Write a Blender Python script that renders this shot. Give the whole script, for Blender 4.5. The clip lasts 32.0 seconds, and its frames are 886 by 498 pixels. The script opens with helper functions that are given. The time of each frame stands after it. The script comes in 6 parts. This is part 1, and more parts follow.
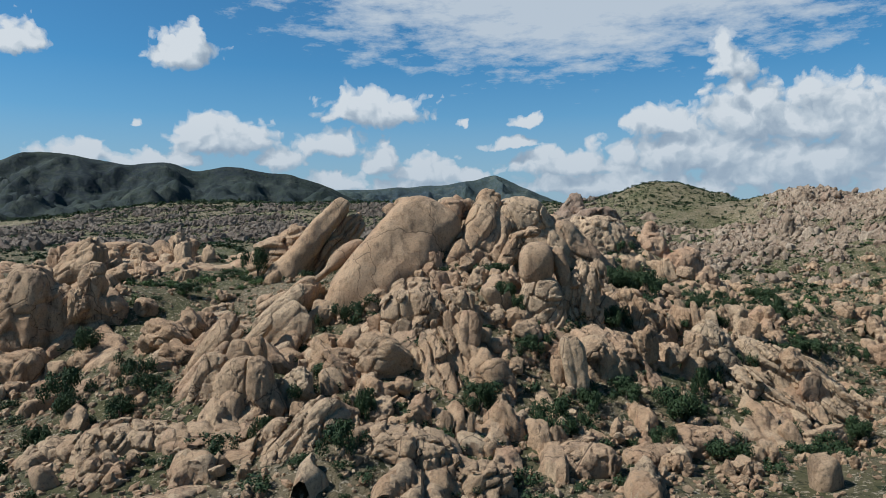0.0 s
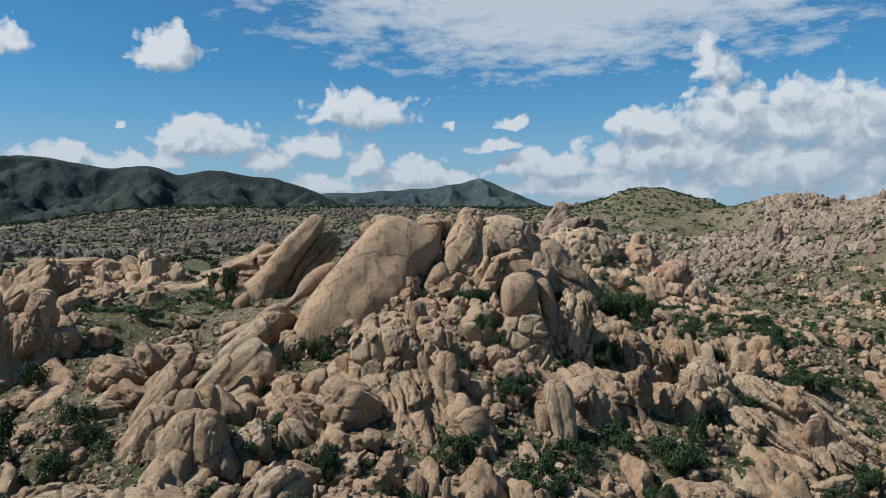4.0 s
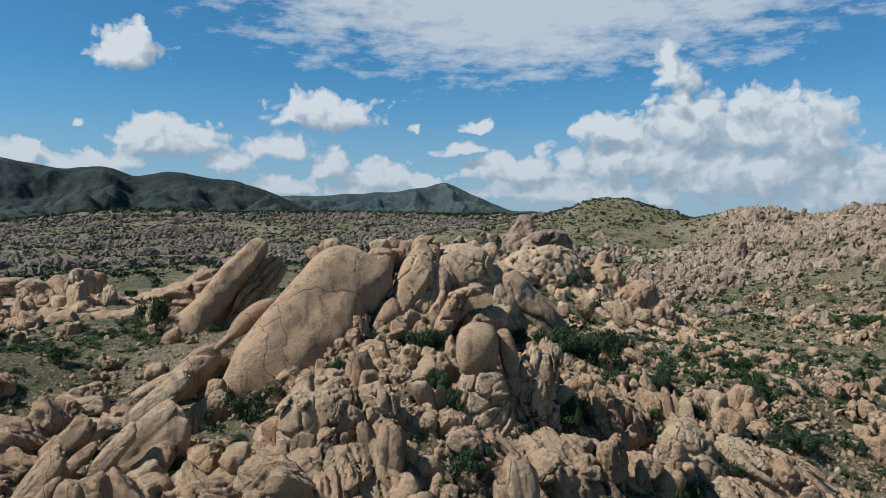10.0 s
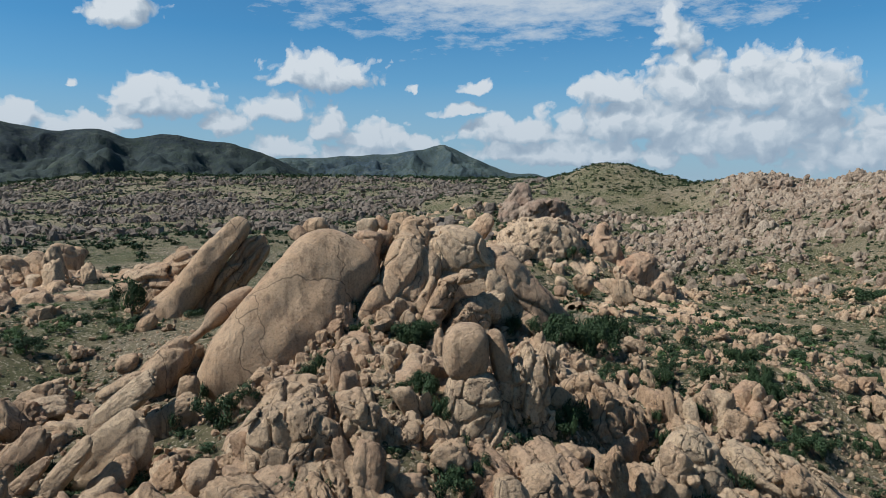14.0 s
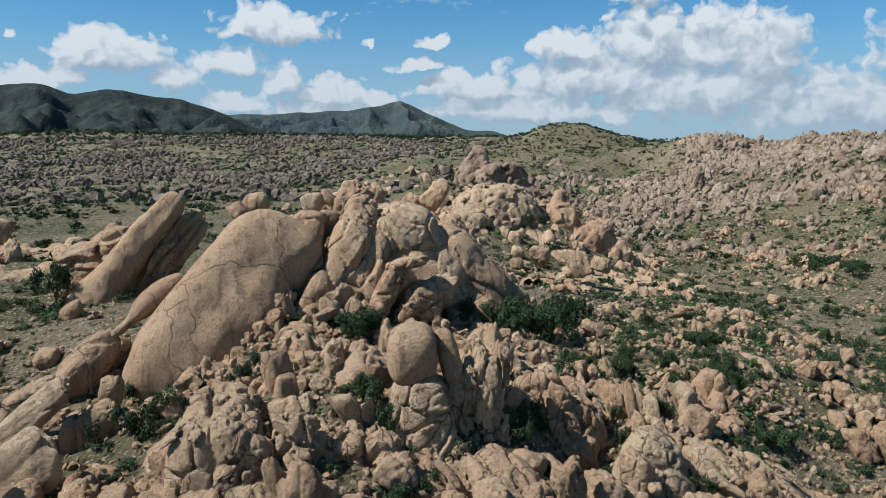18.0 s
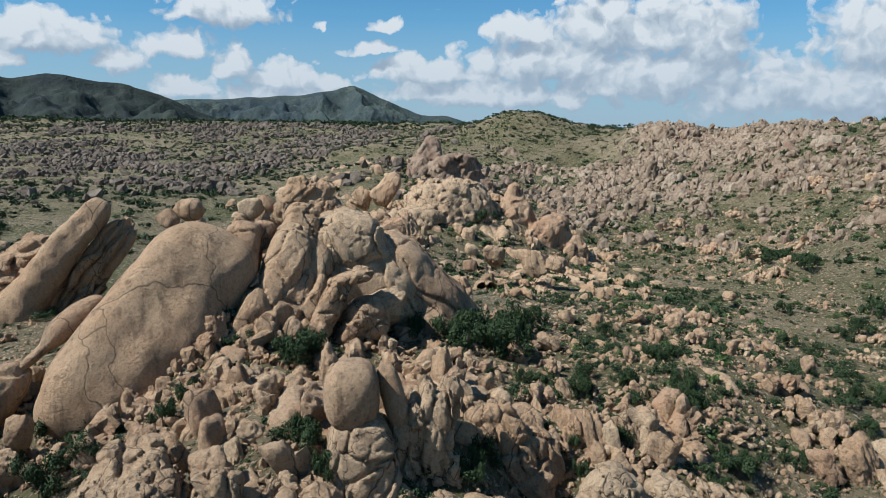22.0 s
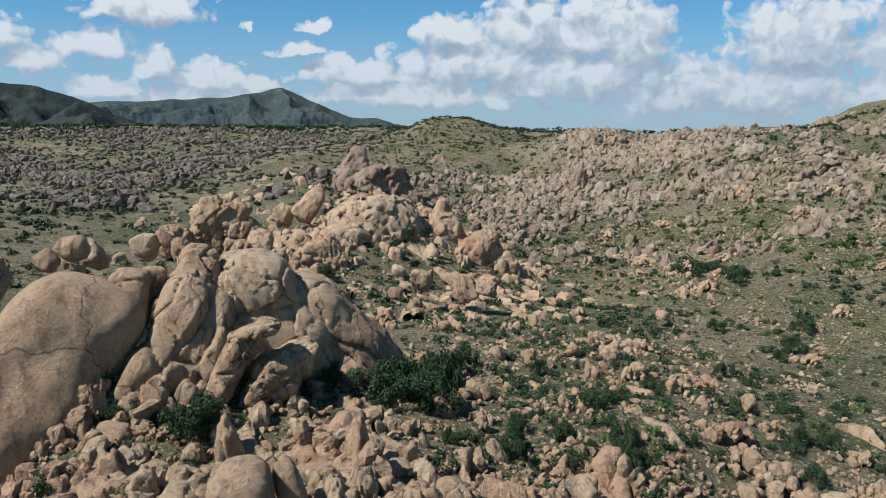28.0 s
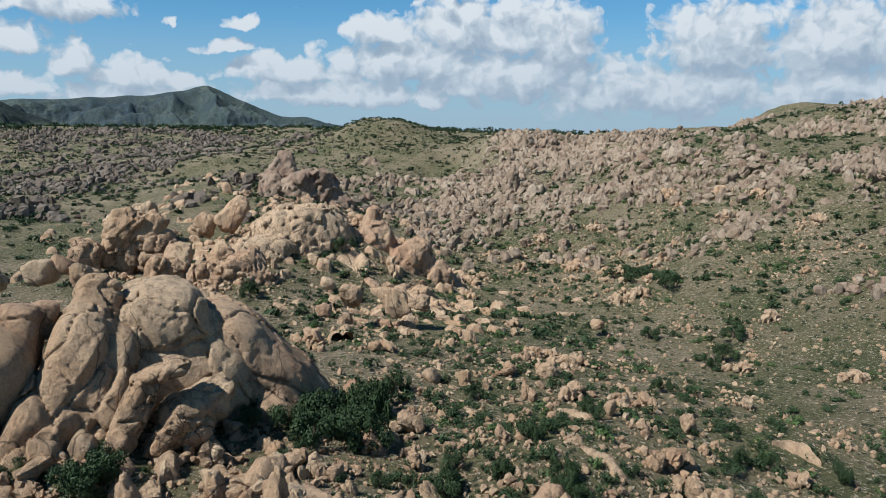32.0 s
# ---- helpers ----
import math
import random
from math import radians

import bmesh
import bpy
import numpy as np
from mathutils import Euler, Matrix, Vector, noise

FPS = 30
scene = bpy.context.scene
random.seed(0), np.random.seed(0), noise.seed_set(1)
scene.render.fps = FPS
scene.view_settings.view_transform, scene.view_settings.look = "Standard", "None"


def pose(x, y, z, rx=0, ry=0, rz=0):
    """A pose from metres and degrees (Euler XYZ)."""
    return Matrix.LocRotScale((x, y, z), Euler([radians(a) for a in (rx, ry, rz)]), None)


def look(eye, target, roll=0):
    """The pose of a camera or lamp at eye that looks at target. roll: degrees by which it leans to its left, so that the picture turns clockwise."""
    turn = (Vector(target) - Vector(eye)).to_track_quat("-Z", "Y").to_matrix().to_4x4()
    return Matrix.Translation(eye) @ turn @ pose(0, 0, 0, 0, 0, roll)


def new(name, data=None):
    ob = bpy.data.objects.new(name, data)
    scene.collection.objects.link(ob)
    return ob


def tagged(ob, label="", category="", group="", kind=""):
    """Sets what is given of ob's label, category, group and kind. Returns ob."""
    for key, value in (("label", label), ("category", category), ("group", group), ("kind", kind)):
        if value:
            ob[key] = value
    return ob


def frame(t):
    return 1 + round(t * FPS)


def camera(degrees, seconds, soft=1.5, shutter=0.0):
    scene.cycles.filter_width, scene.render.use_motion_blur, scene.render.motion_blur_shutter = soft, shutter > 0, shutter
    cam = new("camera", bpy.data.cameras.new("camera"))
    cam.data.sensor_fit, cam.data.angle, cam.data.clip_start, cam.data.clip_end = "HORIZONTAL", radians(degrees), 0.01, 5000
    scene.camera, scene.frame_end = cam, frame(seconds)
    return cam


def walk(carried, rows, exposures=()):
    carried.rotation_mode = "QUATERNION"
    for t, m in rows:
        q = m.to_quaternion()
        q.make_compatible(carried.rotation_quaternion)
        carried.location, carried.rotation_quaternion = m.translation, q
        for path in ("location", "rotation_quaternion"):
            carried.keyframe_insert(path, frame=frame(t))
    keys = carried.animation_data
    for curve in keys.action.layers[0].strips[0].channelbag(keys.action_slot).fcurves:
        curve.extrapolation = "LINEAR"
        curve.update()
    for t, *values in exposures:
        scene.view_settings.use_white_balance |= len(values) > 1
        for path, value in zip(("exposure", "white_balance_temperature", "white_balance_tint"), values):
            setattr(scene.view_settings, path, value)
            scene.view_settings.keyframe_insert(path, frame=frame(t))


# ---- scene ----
import itertools

# ---- camera: seconds, place in metres, heading (clockwise from +y), pitch and lean in degrees ----
cam = camera(63.268, 32.0, 0.6)
FLIGHT = [
    (0, 0.000, -0.000, 22.500, 0.013, -2.045, -0.219),
    (0.5, 0.131, 0.797, 22.878, 0.044, -2.014, -0.247),
    (1, 0.284, 1.609, 23.259, 0.053, -2.001, -0.283),
    (1.5, 0.415, 2.422, 23.624, 0.088, -1.969, -0.328),
    (2, 0.544, 3.241, 23.989, 0.096, -1.955, -0.321),
    (2.5, 0.694, 4.056, 24.313, 0.312, -1.924, -0.311),
    (3, 0.855, 4.854, 24.632, 0.623, -1.913, -0.324),
    (3.5, 1.004, 5.684, 24.940, 0.883, -1.884, -0.329),
    (5.5, 1.560, 8.967, 26.160, 1.687, -1.806, -0.142),
    (6, 1.718, 9.776, 26.482, 1.910, -1.788, -0.135),
    (6.5, 1.862, 10.585, 26.776, 2.146, -1.758, -0.101),
    (7, 1.978, 11.415, 27.050, 2.364, -1.735, -0.058),
    (7.5, 2.128, 12.231, 27.358, 2.593, -1.731, 0.019),
    (8, 2.304, 13.022, 27.667, 2.854, -1.729, 0.086),
    (8.5, 2.433, 13.801, 27.960, 3.111, -1.709, 0.147),
    (9, 2.603, 14.561, 28.254, 3.306, -1.675, 0.170),
    (9.5, 2.745, 15.321, 28.560, 3.601, -1.657, 0.201),
    (10, 2.872, 16.082, 28.875, 3.943, -1.618, 0.214),
    (10.5, 3.021, 16.804, 29.168, 4.107, -1.590, 0.231),
    (11, 3.207, 17.510, 29.475, 4.109, -1.571, 0.249),
    (11.5, 3.405, 18.235, 29.751, 4.085, -1.519, 0.234),
    (12, 3.551, 18.981, 30.064, 4.081, -1.572, 0.235),
    (12.5, 3.745, 19.703, 30.386, 4.065, -2.374, 0.268),
    (13, 3.948, 20.422, 30.688, 4.030, -3.349, 0.252),
    (13.5, 4.127, 21.155, 31.015, 4.010, -4.153, 0.244),
    (14, 4.334, 21.863, 31.330, 4.088, -4.646, 0.208),
    (14.5, 4.531, 22.572, 31.615, 4.480, -5.050, 0.203),
    (16.5, 5.277, 25.421, 32.763, 6.143, -6.767, 0.203),
    (17, 5.497, 26.108, 33.013, 6.535, -7.199, 0.167),
    (17.5, 5.711, 26.805, 33.278, 6.924, -7.642, 0.175),
    (18, 5.884, 27.494, 33.564, 7.436, -8.040, 0.200),
    (18.5, 6.055, 28.178, 33.829, 7.939, -8.340, 0.190),
    (19, 6.230, 28.887, 34.109, 8.458, -8.662, 0.187),
    (19.5, 6.438, 29.566, 34.372, 8.964, -8.984, 0.204),
    (20, 6.663, 30.249, 34.673, 9.386, -9.347, 0.202),
    (20.5, 6.895, 30.932, 34.961, 9.750, -9.324, 0.175),
    (21, 7.121, 31.600, 35.219, 10.173, -9.270, 0.155),
    (21.5, 7.368, 32.247, 35.500, 10.577, -9.260, 0.135),
    (22, 7.611, 32.914, 35.759, 10.988, -9.233, 0.075),
    (22.5, 7.841, 33.577, 36.004, 11.481, -9.213, 0.014),
    (23, 8.108, 34.256, 36.280, 11.989, -9.185, -0.028),
    (23.5, 8.347, 34.895, 36.509, 12.485, -9.148, -0.058),
    (24, 8.612, 35.531, 36.778, 12.925, -9.130, -0.097),
    (24.5, 8.878, 36.162, 37.045, 13.294, -9.122, -0.109),
    (25, 9.160, 36.794, 37.277, 13.634, -9.096, -0.108),
    (25.5, 9.422, 37.433, 37.525, 14.035, -9.101, -0.083),
    (27.5, 10.514, 39.889, 38.443, 15.849, -9.117, -0.104),
    (28, 10.778, 40.478, 38.663, 16.355, -9.131, -0.148),
    (28.5, 11.050, 41.035, 38.865, 16.881, -9.150, -0.149),
    (29, 11.289, 41.636, 39.095, 17.426, -9.175, -0.179),
    (29.5, 11.519, 42.205, 39.326, 18.076, -9.194, -0.200),
    (30, 11.769, 42.757, 39.538, 18.776, -9.183, -0.219),
    (30.5, 12.032, 43.301, 39.764, 19.473, -9.211, -0.223),
    (31, 12.278, 43.862, 39.978, 20.184, -9.229, -0.223),
    (31.5, 12.516, 44.402, 40.153, 20.892, -9.242, -0.179),
    (32, 12.792, 45.000, 40.325, 21.678, -9.255, -0.165),
]


def aim(x, y, z, heading, pitch, lean):
    h, p = radians(heading), radians(pitch)
    ahead = Vector((math.sin(h) * math.cos(p), math.cos(h) * math.cos(p), math.sin(p)))
    return look((x, y, z), Vector((x, y, z)) + ahead * 50, lean)


walk(cam, [(t, aim(*rest)) for t, *rest in FLIGHT], [(0, 0.32, 5930, 8), (12, 0.32, 5930, 8), (19, 0.47, 5950, 8), (32, 0.47, 5930, 8)])


# ---- world: clear blue sky with fair-weather cumulus, one sun ----
SUN_AZ, SUN_EL = radians(-99), radians(50)

world = bpy.data.worlds.new("sky")
scene.world = world
world.use_nodes = True
wt = world.node_tree
wt.nodes.clear()


def wnode(kind, **settings):
    n = wt.nodes.new(kind)
    for key, value in settings.items():
        if key == "op":
            n.operation = value
        elif key == "clamp":
            n.use_clamp = value
    return n


def wmath(op, a, b=None, clamp=False):
    n = wnode("ShaderNodeMath", op=op, clamp=clamp)
    for slot, v in zip(n.inputs, (a, b)):
        if v is None:
            continue
        if isinstance(v, (int, float)):
            slot.default_value = v
        else:
            wt.links.new(v, slot)
    return n.outputs[0]


def wvec(op, a, b=None):
    n = wnode("ShaderNodeVectorMath", op=op)
    for slot, v in zip(n.inputs, (a, b)):
        if v is None:
            continue
        if isinstance(v, tuple):
            slot.default_value = v
        else:
            wt.links.new(v, slot)
    return n.outputs["Value"] if op in ("LENGTH", "DOT_PRODUCT") else n.outputs[0]


def wnoise(vec, scale, detail, rough=0.55, color=False):
    n = wnode("ShaderNodeTexNoise")
    n.inputs["Scale"].default_value, n.inputs["Detail"].default_value, n.inputs["Roughness"].default_value = scale, detail, rough
    wt.links.new(vec, n.inputs["Vector"])
    return n.outputs["Color" if color else "Fac"]


def wramp(fac, stops):
    n = wnode("ShaderNodeValToRGB")
    while len(n.color_ramp.elements) < len(stops):
        n.color_ramp.elements.new(0.5)
    for el, (pos, c) in zip(n.color_ramp.elements, stops):
        el.position, el.color = pos, (*c, 1)
    wt.links.new(fac, n.inputs[0])
    return n.outputs[0]


def wmix(fac, a, b):
    n = wt.nodes.new("ShaderNodeMix")
    n.data_type = "RGBA"
    for slot, v in ((n.inputs[0], fac), (n.inputs[6], a), (n.inputs[7], b)):
        if isinstance(v, tuple):
            slot.default_value = (*v, 1)
        elif isinstance(v, (int, float)):
            slot.default_value = v
        else:
            wt.links.new(v, slot)
    return n.outputs[2]


sky = wt.nodes.new("ShaderNodeTexSky")
sky.sky_type, sky.sun_disc = "NISHITA", False
sky.sun_elevation, sky.sun_rotation = SUN_EL, SUN_AZ
sky.altitude, sky.air_density, sky.dust_density, sky.ozone_density = 1400, 1.0, 0.6, 1.6

coord = wt.nodes.new("ShaderNodeTexCoord").outputs["Generated"]
split = wt.nodes.new("ShaderNodeSeparateXYZ")
wt.links.new(coord, split.inputs[0])
azimuth = wmath("ARCTAN2", split.outputs[0], split.outputs[1])
height = wmath("ARCSINE", split.outputs[2])
merge = wt.nodes.new("ShaderNodeCombineXYZ")
wt.links.new(wmath("MULTIPLY", azimuth, 57.2958), merge.inputs[0])
wt.links.new(wmath("MULTIPLY", height, 57.2958), merge.inputs[1])
flat = merge.outputs[0]  # degrees across and up


def puffed(amount, scale, detail):
    shift = wvec("SUBTRACT", wnoise(flat, scale, detail, color=True), (0.5, 0.5, 0.5))
    return wvec("ADD", flat, wvec("MULTIPLY", shift, (amount, amount * 0.7, 0)))


billow = puffed(2.6, 0.42, 5)
# clouds: centre across and up, half width, half height, in degrees
HEAPS_LEFT = [
    (-30.5, 12.8, 1.9, 1.5), (-19.8, 13.0, 2.6, 1.6), (-19.0, 13.8, 1.3, 1.4), (-17.2, 6.7, 4.5, 1.6),
    (-18.4, 7.3, 2.6, 1.3), (-5.1, 9.1, 4.7, 1.4), (-6.5, 9.7, 2.2, 1.2), (-9.1, 6.4, 3.2, 1.1),
    (-12.6, 5.3, 2.2, 1.0), (-26.8, 5.1, 3.0, 1.0), (-22.2, 4.5, 2.6, 0.9), (-19.6, 5.0, 1.3, 0.7),
    (-4.7, 5.4, 1.6, 1.8), (-1.5, 4.3, 3.0, 1.4), (-8.2, 3.4, 2.7, 0.9), (2.1, 3.8, 1.8, 0.8),
]
HEAPS_RIGHT = [
    (6.3, 8.1, 1.7, 0.6), (1.6, 7.9, 0.5, 0.4), (-22.8, 7.5, 0.5, 0.4), (5.4, 6.3, 2.6, 0.5),
    (21.7, 12.0, 1.8, 1.8), (22.2, 9.9, 1.2, 1.1), (17.3, 7.9, 3.7, 1.3), (23.2, 8.4, 3.7, 2.3),
    (27.6, 7.9, 4.4, 2.6), (30.7, 7.2, 3.5, 2.8), (19.7, 5.6, 8.1, 2.1), (27.3, 4.6, 7.6, 2.7),
    (10.1, 4.8, 5.3, 1.2), (13.9, 3.2, 9.6, 1.2),
]
HEAPS_FAR = [
    (42.0, 7.0, 5.0, 3.0), (50.0, 6.6, 6.0, 3.0), (38.0, 3.4, 10.0, 2.6), (52.0, 3.0, 10.0, 2.4), (62.0, 6.0, 7.0, 3.5),
    (0.0, 2.8, 7.0, 1.0), (-60.0, 9.0, 9.0, 3.0), (90.0, 14.0, 14.0, 5.0), (-140.0, 15.0, 16.0, 5.0),
]
bank = random.Random(5)
HEAPS_BANK = [(bank.uniform(14, 60), bank.uniform(2.6, 7.6), bank.uniform(1.2, 2.6), bank.uniform(0.7, 1.5)) for _ in range(12)]


def wcells(vec, scale):
    n = wnode("ShaderNodeTexVoronoi")
    n.feature = "SMOOTH_F1"
    n.inputs["Scale"].default_value, n.inputs["Smoothness"].default_value = scale, 0.25
    wt.links.new(vec, n.inputs["Vector"])
    return n.outputs["Distance"]


def density(at):
    """How thick the heaps stand at a place in the sky: soft hulls broken into round puffs."""
    total = None
    for across, up, wide, tall in HEAPS_LEFT + HEAPS_RIGHT + HEAPS_FAR + HEAPS_BANK:
        # round above, flat below
        off = wvec("MULTIPLY", wvec("SUBTRACT", at, (across, up - 0.4 * tall, 0)), (1 / wide, 0.71 / tall, 0))
        off = wvec("MAXIMUM", off, wvec("MULTIPLY", off, (-1, -2.3, 0)))
        hull = wmath("SUBTRACT", 0.93, wvec("LENGTH", off))
        total = hull if total is None else wmath("MAXIMUM", total, hull)
    puffs = wmath("ADD", wmath("MULTIPLY", wcells(at, 0.55), -0.6), wmath("MULTIPLY", wcells(at, 1.5), -0.4))
    curl = wmath("MULTIPLY", wmath("SUBTRACT", wnoise(at, 0.8, 8, 0.6), 0.5), 0.9)
    return wmath("ADD", total, wmath("ADD", wmath("ADD", puffs, 0.62), curl))


dense = density(billow)
above = density(wvec("ADD", billow, (-0.6, 1.2, 0)))
heap_mask = wramp(dense, [(0.0, (0, 0, 0)), (0.12, (0.5, 0.5, 0.5)), (0.34, (1, 1, 1))])
# light falls from the upper left: tops and sides that face it are bright, flat undersides are grey
lit = wmath("ADD", wmath("MULTIPLY", wmath("SUBTRACT", dense, above), 0.80), 0.50, True)
heap_colour = wramp(lit, [(0.0, (0.44, 0.54, 0.65)), (0.3, (0.56, 0.65, 0.74)), (0.58, (0.78, 0.85, 0.90)), (0.85, (1.06, 1.08, 1.08))])
# thin high sheet, drawn out towards the upper right
veil_at = wvec("MULTIPLY", flat, (0.10, 0.30, 1))
veil_off = wvec("MULTIPLY", wvec("SUBTRACT", puffed(5.0, 0.16, 4), (11.0, 17.6, 0)), (1 / 22.0, 1 / 5.6, 0))
veil_field = wmath("ADD", wmath("SUBTRACT", 1.0, wvec("LENGTH", veil_off)), wmath("MULTIPLY", wmath("SUBTRACT", wnoise(veil_at, 2.6, 8, 0.66), 0.44), 2.2))
veil_mask = wramp(veil_field, [(0.0, (0, 0, 0)), (0.30, (0.55, 0.55, 0.55)), (0.65, (0.92, 0.92, 0.92))])
# pale band low over the distance
band = wramp(wmath("MULTIPLY", height, 57.2958 / 12), [(0.0, (0.85, 0.85, 0.85)), (0.25, (0.55, 0.55, 0.55)), (0.7, (0.10, 0.10, 0.10)), (1.0, (0, 0, 0))])

CLOUD = 8.0
sky_tint = wvec("MULTIPLY", sky.outputs[0], (0.52, 1.02, 1.18))
grey = wvec("MULTIPLY", heap_colour, (CLOUD, CLOUD, CLOUD))
hazed = wmix(band, sky_tint, (0.44 * CLOUD, 0.59 * CLOUD, 0.73 * CLOUD))
veiled = wmix(veil_mask, hazed, (0.84 * CLOUD, 0.90 * CLOUD, 0.95 * CLOUD))
clouded = wmix(wmath("MULTIPLY", band, 0.7), wmix(heap_mask, veiled, grey), (0.56 * CLOUD, 0.68 * CLOUD, 0.79 * CLOUD))
back = wt.nodes.new("ShaderNodeBackground")
back.inputs["Strength"].default_value = 0.064
wt.links.new(clouded, back.inputs["Color"])
wt.links.new(back.outputs[0], wt.nodes.new("ShaderNodeOutputWorld").inputs["Surface"])

sun = new("sun", bpy.data.lights.new("sun", "SUN"))
sun.data.energy, sun.data.angle, sun.data.color = 5.0, radians(0.6), (1.0, 0.97, 0.925)
sun.matrix_world = look((0, 0, 400), Vector((0, 0, 400)) - Vector((math.sin(SUN_AZ) * math.cos(SUN_EL), math.cos(SUN_AZ) * math.cos(SUN_EL), math.sin(SUN_EL))))


# ---- materials ----
def node_mat(name):
    m = bpy.data.materials.new(name)
    m.use_nodes = True
    t = m.node_tree
    b = t.nodes["Principled BSDF"]

    class Kit:
        mat, tree, bsdf = m, t, b

        @staticmethod
        def link(a, slot):
            t.links.new(a, slot)

        @staticmethod
        def place():
            return t.nodes.new("ShaderNodeNewGeometry").outputs["Position"]

        @staticmethod
        def scaled(vec, k):
            n = t.nodes.new("ShaderNodeVectorMath")
            n.operation = "MULTIPLY"
            t.links.new(vec, n.inputs[0])
            n.inputs[1].default_value = k
            return n.outputs[0]

        @staticmethod
        def noise(vec, scale, detail=4, rough=0.55, kind="FBM"):
            n = t.nodes.new("ShaderNodeTexNoise")
            n.noise_type = kind
            n.inputs["Scale"].default_value, n.inputs["Detail"].default_value, n.inputs["Roughness"].default_value = scale, detail, rough
            t.links.new(vec, n.inputs["Vector"])
            return n.outputs["Fac"]

        @staticmethod
        def cells(vec, scale, feature="DISTANCE_TO_EDGE"):
            n = t.nodes.new("ShaderNodeTexVoronoi")
            n.feature = feature
            n.inputs["Scale"].default_value = scale
            t.links.new(vec, n.inputs["Vector"])
            return n.outputs["Distance"]

        @staticmethod
        def ramp(fac, stops):
            n = t.nodes.new("ShaderNodeValToRGB")
            while len(n.color_ramp.elements) < len(stops):
                n.color_ramp.elements.new(0.5)
            for el, (pos, c) in zip(n.color_ramp.elements, stops):
                el.position = pos
                el.color = (*c, 1) if isinstance(c, tuple) else (c, c, c, 1)
            t.links.new(fac, n.inputs[0])
            return n.outputs[0]

        @staticmethod
        def mix(fac, a, b, kind="MIX"):
            n = t.nodes.new("ShaderNodeMix")
            n.data_type, n.blend_type = "RGBA", kind
            for slot, v in ((n.inputs[0], fac), (n.inputs[6], a), (n.inputs[7], b)):
                if isinstance(v, tuple):
                    slot.default_value = (*v, 1)
                elif isinstance(v, (int, float)):
                    slot.default_value = v
                else:
                    t.links.new(v, slot)
            return n.outputs[2]

        @staticmethod
        def math(op, a, b=0.0):
            n = t.nodes.new("ShaderNodeMath")
            n.operation = op
            for slot, v in zip(n.inputs, (a, b)):
                if isinstance(v, (int, float)):
                    slot.default_value = v
                else:
                    t.links.new(v, slot)
            return n.outputs[0]

        @staticmethod
        def bump(height, strength, distance):
            n = t.nodes.new("ShaderNodeBump")
            n.inputs["Strength"].default_value, n.inputs["Distance"].default_value = strength, distance
            t.links.new(height, n.inputs["Height"])
            t.links.new(n.outputs[0], b.inputs["Normal"])

    b.inputs["Roughness"].default_value = 0.9
    b.inputs["Specular IOR Level"].default_value = 0.2
    return Kit


